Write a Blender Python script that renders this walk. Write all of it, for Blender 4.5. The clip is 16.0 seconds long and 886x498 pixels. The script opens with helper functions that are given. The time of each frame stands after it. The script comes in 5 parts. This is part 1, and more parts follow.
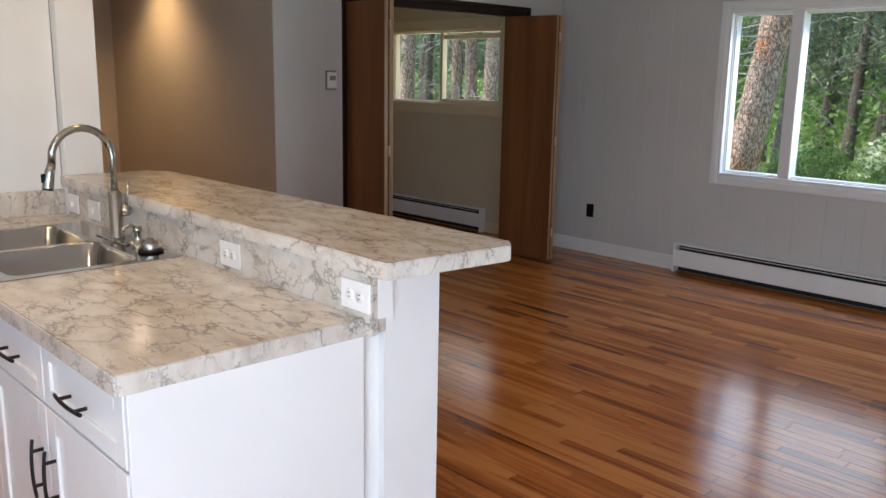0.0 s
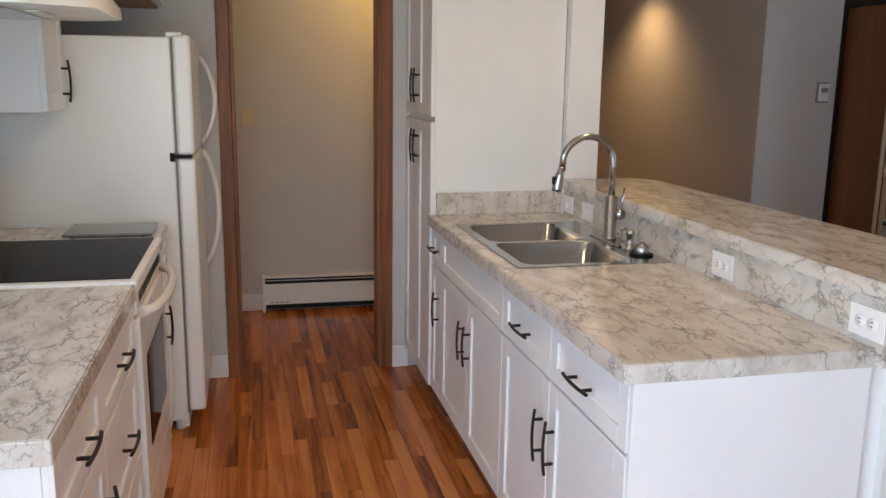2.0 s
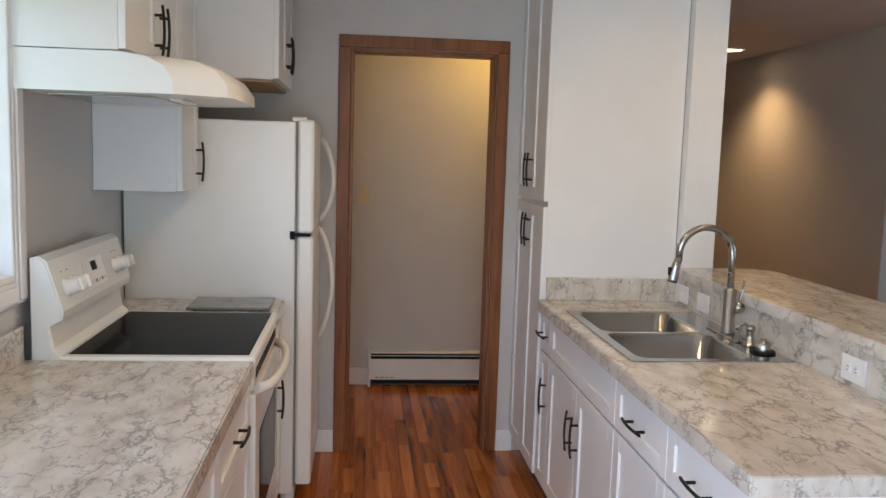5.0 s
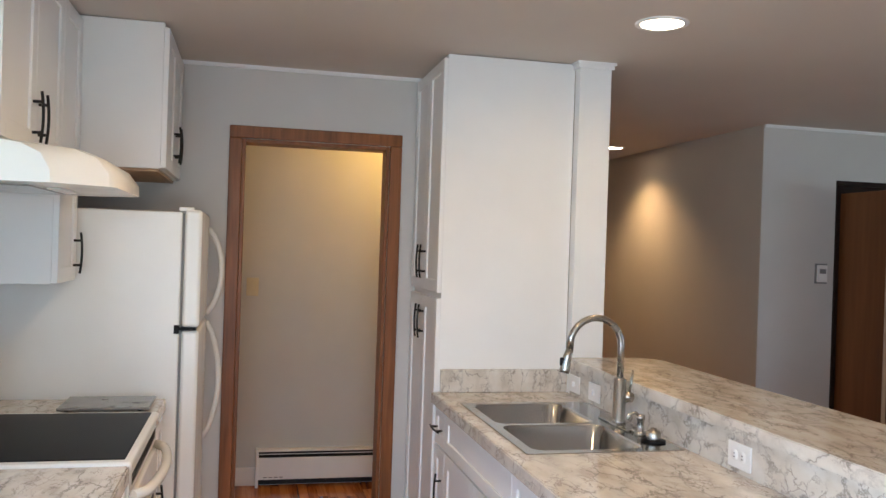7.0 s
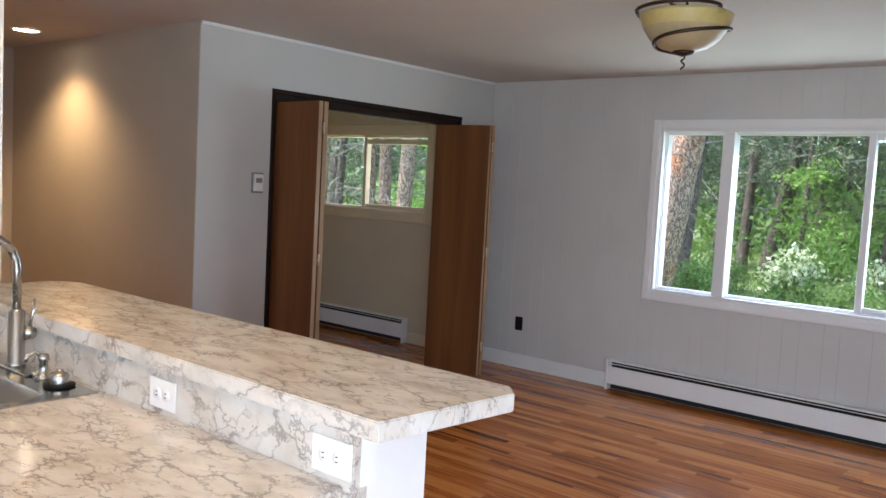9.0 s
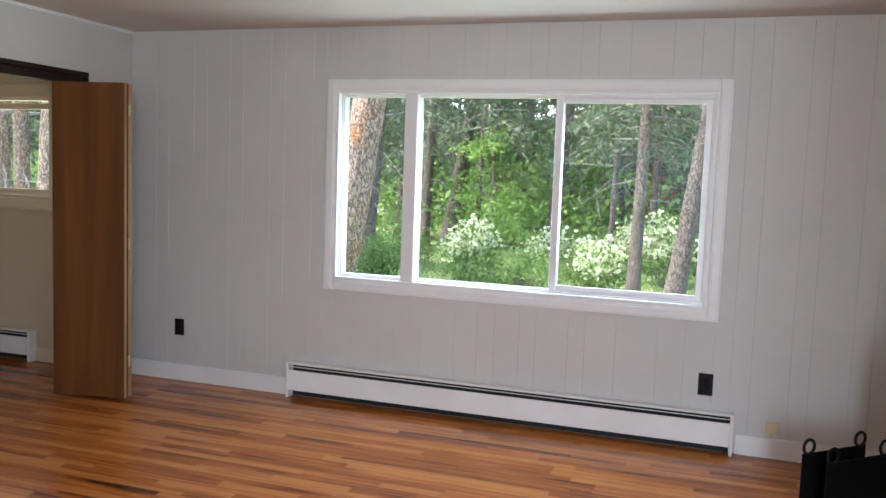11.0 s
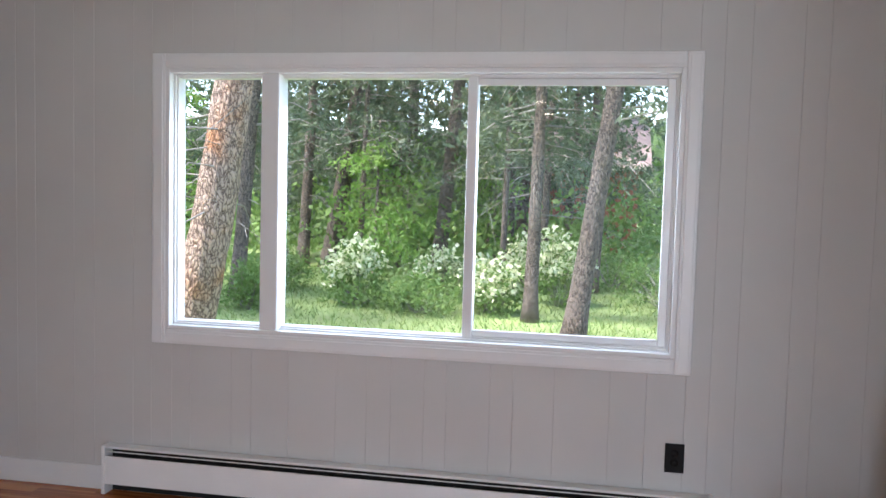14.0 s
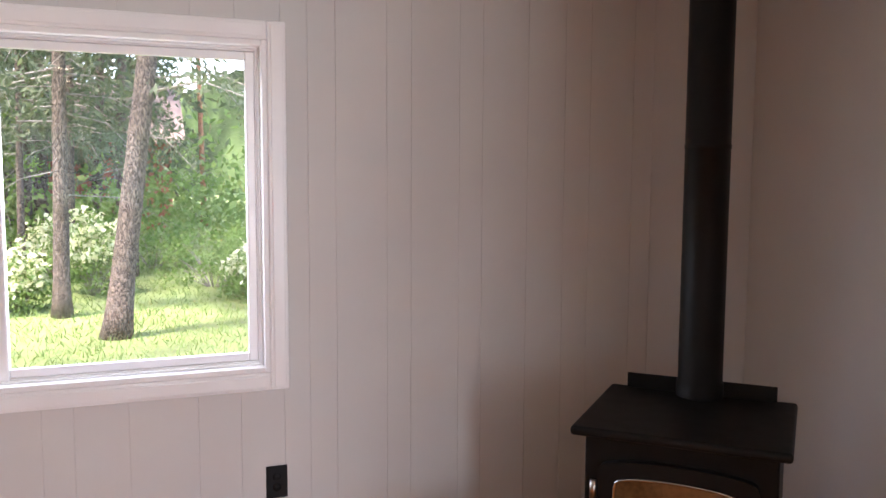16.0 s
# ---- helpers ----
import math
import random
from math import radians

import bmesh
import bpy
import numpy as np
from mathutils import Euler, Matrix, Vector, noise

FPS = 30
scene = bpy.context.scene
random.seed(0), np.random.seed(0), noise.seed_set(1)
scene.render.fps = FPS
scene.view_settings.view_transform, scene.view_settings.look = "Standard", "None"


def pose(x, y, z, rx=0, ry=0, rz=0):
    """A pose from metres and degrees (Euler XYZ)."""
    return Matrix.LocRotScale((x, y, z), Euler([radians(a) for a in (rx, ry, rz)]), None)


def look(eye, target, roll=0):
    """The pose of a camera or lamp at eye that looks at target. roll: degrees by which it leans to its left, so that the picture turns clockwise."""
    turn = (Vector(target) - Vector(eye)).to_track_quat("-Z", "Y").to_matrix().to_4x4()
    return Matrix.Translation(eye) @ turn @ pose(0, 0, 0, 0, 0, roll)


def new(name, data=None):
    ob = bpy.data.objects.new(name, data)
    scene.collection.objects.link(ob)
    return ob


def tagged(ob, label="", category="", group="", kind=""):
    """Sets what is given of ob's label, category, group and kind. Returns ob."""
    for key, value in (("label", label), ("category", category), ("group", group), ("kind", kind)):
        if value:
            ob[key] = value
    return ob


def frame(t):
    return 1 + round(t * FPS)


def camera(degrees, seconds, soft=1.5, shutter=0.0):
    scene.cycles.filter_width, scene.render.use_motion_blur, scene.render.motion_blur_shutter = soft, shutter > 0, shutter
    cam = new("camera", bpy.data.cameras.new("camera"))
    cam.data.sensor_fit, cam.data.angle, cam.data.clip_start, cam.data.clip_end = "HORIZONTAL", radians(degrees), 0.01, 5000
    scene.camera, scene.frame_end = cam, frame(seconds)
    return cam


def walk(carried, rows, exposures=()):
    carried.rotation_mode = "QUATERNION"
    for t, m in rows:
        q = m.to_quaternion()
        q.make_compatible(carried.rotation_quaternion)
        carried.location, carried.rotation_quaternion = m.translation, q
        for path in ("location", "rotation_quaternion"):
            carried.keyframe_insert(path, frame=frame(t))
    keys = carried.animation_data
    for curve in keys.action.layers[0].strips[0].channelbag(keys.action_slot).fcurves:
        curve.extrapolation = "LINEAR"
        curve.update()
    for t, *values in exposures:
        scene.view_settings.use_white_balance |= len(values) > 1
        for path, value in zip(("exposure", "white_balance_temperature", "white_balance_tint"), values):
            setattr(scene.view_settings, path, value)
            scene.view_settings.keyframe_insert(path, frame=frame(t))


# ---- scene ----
cam = camera(56.1, 16.0)
EXPOSURES = [(0.0, 1.9, 6250, 12), (3.5, 1.6, 6100, 11), (7.0, 2.0, 6050, 11), (9.0, 2.4, 6050, 12), (10.0, 2.8, 6300, 12),
             (12.4, 2.5, 6200, 15), (14.5, 2.4, 6200, 15), (16.0, 2.85, 6900, 25)]
PATH = [
    (0, (1.128, 0.873, 1.497), (-0.293, 2.221, 1.091), 1.0),
    (0.5, (1.128, 0.829, 1.495), (-0.537, 1.859, 1.09), -0.1),
    (0.8, (1.129, 0.81, 1.495), (-0.626, 1.681, 1.096), -0.2),
    (1, (1.124, 0.777, 1.499), (-0.672, 1.562, 1.1), -0.1),
    (1.5, (1.13, 0.733, 1.497), (-0.734, 1.336, 1.097), 0.1),
    (2, (1.128, 0.703, 1.5), (-0.781, 1.147, 1.104), 0.8),
    (2.5, (1.129, 0.69, 1.495), (-0.801, 1.034, 1.098), 1.2),
    (3, (1.125, 0.681, 1.492), (-0.816, 0.956, 1.096), 1.3),
    (3.5, (1.127, 0.681, 1.495), (-0.821, 0.905, 1.101), 1.2),
    (4, (1.124, 0.674, 1.505), (-0.825, 0.898, 1.116), 1.3),
    (4.5, (1.117, 0.668, 1.525), (-0.843, 0.883, 1.192), 1.7),
    (4.7, (1.117, 0.668, 1.538), (-0.853, 0.871, 1.26), 1.6),
    (6.8, (1.122, 0.663, 1.547), (-0.849, 1.0, 1.542), 1.9),
    (7, (1.091, 0.671, 1.544), (-0.857, 1.124, 1.542), 1.9),
    (7.5, (1.011, 0.711, 1.551), (-0.823, 1.51, 1.542), 2.2),
    (7.6, (0.996, 0.723, 1.552), (-0.805, 1.592, 1.541), 2.3),
    (7.7, (0.988, 0.715, 1.55), (-0.778, 1.652, 1.535), 2.3),
    (8, (0.931, 0.744, 1.534), (-0.729, 1.859, 1.484), 2.7),
    (8.1, (0.923, 0.746, 1.532), (-0.691, 1.926, 1.472), 2.7),
    (8.5, (0.87, 0.821, 1.523), (-0.556, 2.217, 1.396), 3.2),
    (9, (0.735, 0.964, 1.522), (-0.541, 2.495, 1.364), 3.1),
    (9.5, (0.597, 1.166, 1.534), (-0.543, 2.8, 1.365), 2.7),
    (10, (0.488, 1.365, 1.525), (-0.49, 3.1, 1.346), 2.1),
    (10.2, (0.422, 1.477, 1.517), (-0.481, 3.252, 1.336), 2.1),
    (12.3, (0.237, 2.443, 1.495), (-0.162, 4.396, 1.341), 1.8),
    (12.5, (0.169, 2.516, 1.476), (-0.224, 4.472, 1.332), 1.8),
    (13, (0.04, 2.755, 1.508), (-0.338, 4.714, 1.364), 1.8),
    (13.5, (-0.018, 2.928, 1.509), (-0.395, 4.886, 1.351), 1.8),
    (14, (-0.058, 3.17, 1.463), (-0.421, 5.133, 1.331), 1.5),
    (14.5, (-0.101, 3.397, 1.494), (-0.479, 5.356, 1.353), 0.9),
    (15, (-0.229, 3.518, 1.488), (-0.547, 5.487, 1.349), 0.1),
    (15.5, (-0.146, 3.627, 1.493), (-0.066, 5.62, 1.346), -0.3),
    (16, (-0.208, 3.684, 1.544), (0.504, 5.543, 1.357), 0.3),
]
walk(cam, [(t, look(eye, target, roll)) for t, eye, target, roll in PATH], EXPOSURES)

SKY, SUN = 0.15, 2.4
WIN_POWER, OFF_POWER, KIT_POWER, SOUTH_POWER, EAST_POWER = 7, 1.1, 0.6, 27, 11
CAN_POWER, HALL_CAN, BACK_POWER = 6.0, 2.6, 3.0
CANS = [(-1.72, 2.125), (-0.65, 2.1), (-1.45, 0.95), (-0.65, 0.95)]
CAN_SHARE = (0.5, 0.35, 0.85, 0.7)
# x, y, radius, height, lean x, lean y, kind
TREES = [(-4.36, 11.0, 0.22, 16, 0.12, 0.0, "swept"), (-6.34, 17.0, 0.13, 15, 0.08, 0.0, "mid"), (-7.67, 24.0, 0.15, 15, 0.048, 0, "mid"), (-6.98, 24.0, 0.20, 16, 0.158, 0, "mid"), (-7.3, 26.0, 0.15, 15, 0.082, 0, "mid"),
         (-3.86, 23.0, 0.18, 17, 0.092, 0, "mid"), (-1.11, 16.9, 0.115, 14, 0.021, 0, "mid"), (-0.36, 15.1, 0.155, 15, 0.13, 0, "mid"), (-2.2, 24.0, 0.085, 13, 0.013, 0, "mid"), (-0.95, 27.0, 0.14, 14, 0.056, 0, "mid"),
         (-4.9, 21.0, 0.05, 3.6, 0.02, 0, "young"), (-5.2, 24.5, 0.06, 4.8, 0.0, 0, "young"), (-2.6, 24.0, 0.05, 4.0, 0.0, 0, "young"),
         (-9.0, 19.0, 0.06, 4.5, 0, 0, "young"), (2.32, 33.0, 0.10, 14, -0.017, 0, "pole"), (-2.2, 27.0, 0.17, 15, 0.02, 0, "far"), (-0.4, 25.5, 0.14, 14, 0.05, 0, "far"),
         (-9.5, 27.0, 0.2, 16, 0.02, 0, "far"), (-12.0, 24.0, 0.22, 16, 0, 0, "far"), (-6.0, 29.5, 0.2, 16, 0, 0, "far"), (-3.4, 30.0, 0.2, 17, 0, 0, "far"),
         (0.4, 33.0, 0.2, 13, 0, 0, "far"), (-8.0, 33.0, 0.2, 16, 0, 0, "far"), (-15.0, 28.0, 0.2, 16, 0, 0, "far"), (-1.3, 22.5, 0.10, 10, 0.03, 0, "mid"),
         (-11.1, 11.4, 0.15, 15, 0.02, 0, "big"), (-11.9, 12.6, 0.09, 15, 0.06, 0, "mid"), (-10.75, 12.4, 0.12, 16, 0.0, 0, "big"), (-10.1, 12.2, 0.13, 15, -0.03, 0, "big"),
         (-9.55, 12.0, 0.15, 16, 0.05, 0, "big"), (-10.6, 15.4, 0.10, 14, 0.06, 0, "mid"), (-9.9, 15.6, 0.08, 14, 0.02, 0, "mid"), (-8.6, 21.0, 0.11, 13, 0.04, 0, "mid"), (-6.1, 26.0, 0.13, 15, -0.02, 0, "mid"), (-5.4, 21.5, 0.07, 12, 0.03, 0, "mid"), (-2.0, 20.5, 0.07, 11, 0.02, 0, "mid"), (-0.1, 21.0, 0.09, 12, 0.06, 0, "mid"), (-14.5, 15.0, 0.2, 15, 0, 0, "far"), (-13.0, 17.5, 0.05, 4.5, 0, 0, "young")]
# x, y, width, height, in blossom
SHRUBS = [(-4.13, 17.0, 0.52, 1.2, 1), (-2.95, 16.8, 0.55, 0.72, 0), (-1.85, 17.5, 0.48, 1.0, 1), (-0.75, 19.0, 0.5, 1.6, 1), (-2.9, 19.2, 0.8, 1.0, 1), (-5.5, 15.6, 0.28, 0.85, 0),
          (1.3, 19.5, 1.0, 1.1, 0), (2.6, 21.0, 1.1, 1.3, 0), (-6.2, 18.5, 0.6, 0.9, 0), (-1.5, 21.0, 0.8, 1.1, 1), (0.3, 22.0, 0.9, 1.2, 0), (1.9, 18.2, 0.5, 1.0, 1)]

# ---- world, sun, large lights ----
world = bpy.data.worlds.new("sky_world")
scene.world = world
world.use_nodes = True
wn = world.node_tree.nodes
sky = wn.new("ShaderNodeTexSky")
sky.sky_type = "NISHITA"
sky.sun_disc = False
sky.sun_elevation, sky.sun_rotation = radians(62), radians(235)
wn["Background"].inputs["Strength"].default_value = SKY
world.node_tree.links.new(sky.outputs[0], wn["Background"].inputs[0])


def lamp(name, kind, m, power, color, size=0.3, size_y=None):
    data = bpy.data.lights.new(name, kind)
    data.energy, data.color = power, color
    if kind == "AREA":
        data.shape, data.size, data.size_y = "RECTANGLE", size, size_y or size
    elif kind == "SUN":
        data.angle = size
    elif kind == "SPOT":
        data.spot_size, data.spot_blend, data.shadow_soft_size = radians(size_y or 125), 0.8, size
    else:
        data.shadow_soft_size = size
    ob = new(name, data)
    ob.matrix_world = m
    return ob


DAY = (0.73, 0.87, 1.0)
WARM = (1.0, 0.66, 0.31)
lamp("sun", "SUN", look((0, 0, 30), (13, 9, 0)), SUN, (1.0, 0.95, 0.86), radians(12))
lamp("daylight_window", "AREA", look((-0.87, 6.95, 1.40), (-0.87, 4.0, 0.6)), WIN_POWER, DAY, 2.2, 0.9)
lamp("daylight_office", "AREA", look((-5.1, 7.0, 1.6), (-5.1, 0, 1.0)), OFF_POWER, (1.0, 0.90, 0.74), 1.5, 0.6)
lamp("daylight_kitchen", "AREA", look((-0.65, -0.36, 1.56), (-0.65, 3, 1.2)), KIT_POWER, DAY, 1.2, 0.8)
# fill lamp for the added, unseen south opening
lamp("added_fill_south", "AREA", look((1.75, -0.38, 1.15), (1.75, 5, 1.0)), SOUTH_POWER, DAY, 1.15, 1.9)
# fill lamp for the added east opening, brightens the faces towards +x
lamp("added_fill_east", "AREA", look((2.56, 0.55, 1.12), (-3, 0.55, 1.0)), EAST_POWER, DAY, 1.3, 1.9)

# ---- materials ----


def material(name):
    mat = bpy.data.materials.new(name)
    mat.use_nodes = True
    nt = mat.node_tree
    return mat, nt.nodes, nt.links, nt.nodes["Principled BSDF"]


def ramp(n, stops):
    r = n.new("ShaderNodeValToRGB")
    els = r.color_ramp.elements
    while len(els) < len(stops):
        els.new(0.5)
    for e, (p, c) in zip(els, stops):
        e.position, e.color = p, (*c, 1) if len(c) == 3 else c
    return r


def textured(name, color, rough=0.5, scale=6.0, vary=0.06, grain=120.0, bump=0.05, metal=0.0, stretch=(1, 1, 1), coat=0.0, bump_dist=0.002, spec=0.5):
    """A painted or plain surface: broad blotches, fine grain and relief."""
    mat, n, l, b = material(name)
    tc, mp = n.new("ShaderNodeTexCoord"), n.new("ShaderNodeMapping")
    mp.inputs["Scale"].default_value = stretch
    l.new(tc.outputs["Object"], mp.inputs[0])
    a, g = n.new("ShaderNodeTexNoise"), n.new("ShaderNodeTexNoise")
    a.inputs["Scale"].default_value, a.inputs["Detail"].default_value = scale, 4
    g.inputs["Scale"].default_value, g.inputs["Detail"].default_value = grain, 3
    l.new(mp.outputs[0], a.inputs[0]), l.new(mp.outputs[0], g.inputs[0])
    mix = n.new("ShaderNodeMath")
    mix.operation = "MULTIPLY_ADD"
    mix.inputs[1].default_value = 0.35
    l.new(g.outputs[0], mix.inputs[0]), l.new(a.outputs[0], mix.inputs[2])
    lo = tuple(max(0, c * (1 - vary * 1.6)) for c in color)
    hi = tuple(min(1, c * (1 + vary * 1.6)) for c in color)
    r = ramp(n, [(0.35, lo), (1.0, hi)])
    l.new(mix.outputs[0], r.inputs[0]), l.new(r.outputs[0], b.inputs["Base Color"])
    rr = n.new("ShaderNodeMapRange")
    rr.inputs[3].default_value, rr.inputs[4].default_value = max(0, rough - 0.08), min(1, rough + 0.08)
    l.new(a.outputs[0], rr.inputs[0]), l.new(rr.outputs[0], b.inputs["Roughness"])
    b.inputs["Metallic"].default_value = metal
    b.inputs["Coat Weight"].default_value = coat
    b.inputs["Specular IOR Level"].default_value = spec
    if bump:
        bm = n.new("ShaderNodeBump")
        bm.inputs["Strength"].default_value, bm.inputs["Distance"].default_value = bump, bump_dist
        l.new(g.outputs[0], bm.inputs["Height"]), l.new(bm.outputs[0], b.inputs["Normal"])
    return mat


def marble():
    """Laminate with a marble print: cream ground, grey-brown veins."""
    mat, n, l, b = material("marble_laminate")
    tc, mp = n.new("ShaderNodeTexCoord"), n.new("ShaderNodeMapping")
    mp.inputs["Rotation"].default_value = (0.3, 0.2, 0.45)
    mp.inputs["Scale"].default_value = (1.0, 2.0, 1.3)
    l.new(tc.outputs["Object"], mp.inputs[0])

    warp = n.new("ShaderNodeTexNoise")
    warp.inputs["Scale"].default_value, warp.inputs["Detail"].default_value = 9.0, 7
    warp.inputs["Roughness"].default_value = 0.62
    l.new(mp.outputs[0], warp.inputs[0])
    bent = n.new("ShaderNodeVectorMath")
    bent.operation = "MULTIPLY_ADD"
    bent.inputs[1].default_value = (0.22, 0.22, 0.22)
    l.new(warp.outputs["Color"], bent.inputs[0]), l.new(mp.outputs[0], bent.inputs[2])

    def remap(socket, a, b, c=0.0, d=1.0):
        m = n.new("ShaderNodeMapRange")
        for k, v in zip((1, 2, 3, 4), (a, b, c, d)):
            m.inputs[k].default_value = v
        l.new(socket, m.inputs[0])
        return m.outputs[0]

    def cloud(scale, detail=3):
        t = n.new("ShaderNodeTexNoise")
        t.inputs["Scale"].default_value, t.inputs["Detail"].default_value = scale, detail
        l.new(mp.outputs[0], t.inputs[0])
        return t.outputs[0]

    def crackle(scale, width, mask, amount):
        v = n.new("ShaderNodeTexVoronoi")
        v.feature = "DISTANCE_TO_EDGE"
        v.inputs["Scale"].default_value = scale
        l.new(bent.outputs[0], v.inputs[0])
        f = n.new("ShaderNodeMath")
        f.operation = "MULTIPLY"
        l.new(remap(v.outputs["Distance"], 0.0, width, amount, 0.0), f.inputs[0]), l.new(mask, f.inputs[1])
        return f.outputs[0]

    r = ramp(n, [(0.30, (0.49, 0.435, 0.37)), (0.47, (0.62, 0.565, 0.50)), (0.68, (0.70, 0.665, 0.615))])
    l.new(cloud(8.0, 6), r.inputs[0])
    col = r.outputs[0]
    broad, fine, smoke = remap(cloud(5.0), 0.42, 0.56), remap(cloud(11.0), 0.46, 0.60), remap(cloud(4.0), 0.48, 0.66)
    for fac, dark in ((crackle(6.5, 0.20, smoke, 0.45), (0.42, 0.39, 0.36)), (crackle(6.5, 0.055, broad, 0.78), (0.20, 0.175, 0.155)), (crackle(15.0, 0.075, fine, 0.8), (0.24, 0.20, 0.17))):
        mx = n.new("ShaderNodeMix")
        mx.data_type = "RGBA"
        mx.inputs["B"].default_value = (*dark, 1)
        l.new(fac, mx.inputs["Factor"]), l.new(col, mx.inputs["A"])
        col = mx.outputs["Result"]
    l.new(col, b.inputs["Base Color"])
    b.inputs["Roughness"].default_value = 0.12
    b.inputs["Specular IOR Level"].default_value = 0.45
    return mat


def wood(name, stops, scale=1.0, along="X", rough=0.3, per_piece=0.0, coat=0.0, spec=0.5):
    """Wood with grain along one axis; per_piece shifts tone and grain piece by piece."""
    mat, n, l, b = material(name)
    tc, mp = n.new("ShaderNodeTexCoord"), n.new("ShaderNodeMapping")
    f = {"X": (1.2, 22, 22), "Y": (22, 1.2, 22), "Z": (22, 22, 1.2)}[along]
    mp.inputs["Scale"].default_value = tuple(scale * v for v in f)
    info, att, add = n.new("ShaderNodeObjectInfo"), n.new("ShaderNodeAttribute"), n.new("ShaderNodeMath")
    att.attribute_name = "tone"
    add.operation = "ADD"
    l.new(info.outputs["Random"], add.inputs[0]), l.new(att.outputs["Fac"], add.inputs[1])
    fr = n.new("ShaderNodeMath")
    fr.operation = "FRACT"
    l.new(add.outputs[0], fr.inputs[0])
    off = n.new("ShaderNodeVectorMath")
    off.operation = "SCALE"
    off.inputs[0].default_value = (37.0, 11.0, 5.0)
    l.new(fr.outputs[0], off.inputs["Scale"])
    l.new(tc.outputs["Object"], mp.inputs[0])
    pos = n.new("ShaderNodeVectorMath")
    l.new(mp.outputs[0], pos.inputs[0]), l.new(off.outputs[0], pos.inputs[1])
    a, g = n.new("ShaderNodeTexNoise"), n.new("ShaderNodeTexNoise")
    a.inputs["Scale"].default_value, a.inputs["Detail"].default_value, a.inputs["Distortion"].default_value = 1.0, 6, 0.8
    g.inputs["Scale"].default_value, g.inputs["Detail"].default_value = 5.0, 3
    l.new(pos.outputs[0], a.inputs[0]), l.new(pos.outputs[0], g.inputs[0])
    m1, m2 = n.new("ShaderNodeMath"), n.new("ShaderNodeMath")
    m1.operation = m2.operation = "MULTIPLY_ADD"
    m1.inputs[1].default_value = 0.3
    l.new(g.outputs[0], m1.inputs[0]), l.new(a.outputs[0], m1.inputs[2])
    m2.inputs[1].default_value = per_piece
    l.new(fr.outputs[0], m2.inputs[0]), l.new(m1.outputs[0], m2.inputs[2])
    r = ramp(n, stops)
    l.new(m2.outputs[0], r.inputs[0]), l.new(r.outputs[0], b.inputs["Base Color"])
    b.inputs["Roughness"].default_value = rough
    b.inputs["Specular IOR Level"].default_value = spec
    b.inputs["Coat Weight"].default_value, b.inputs["Coat Roughness"].default_value = coat, 0.12
    bm = n.new("ShaderNodeBump")
    bm.inputs["Strength"].default_value, bm.inputs["Distance"].default_value = 0.12, 0.001
    l.new(g.outputs[0], bm.inputs["Height"]), l.new(bm.outputs[0], b.inputs["Normal"])
    return mat


def emitter(name, color, strength):
    mat, n, l, b = material(name)
    b.inputs["Base Color"].default_value = (*color, 1)
    b.inputs["Emission Color"].default_value = (*color, 1)
    b.inputs["Emission Strength"].default_value = strength
    return mat


def leafy(name, dark, light, trans=0.35):
    mat, n, l, b = material(name)
    geo, tc = n.new("ShaderNodeObjectInfo"), n.new("ShaderNodeTexCoord")
    t = n.new("ShaderNodeTexNoise")
    t.inputs["Scale"].default_value, t.inputs["Detail"].default_value = 2.6, 5
    l.new(tc.outputs["Object"], t.inputs[0])
    r = ramp(n, [(0.3, dark), (0.7, light)])
    l.new(t.outputs[0], r.inputs[0]), l.new(r.outputs[0], b.inputs["Base Color"])
    b.inputs["Roughness"].default_value = 0.6
    tr, mx = n.new("ShaderNodeBsdfTranslucent"), n.new("ShaderNodeMixShader")
    l.new(r.outputs[0], tr.inputs[0])
    mx.inputs[0].default_value = trans
    out = n["Material Output"]
    l.new(b.outputs[0], mx.inputs[1]), l.new(tr.outputs[0], mx.inputs[2]), l.new(mx.outputs[0], out.inputs[0])
    return mat


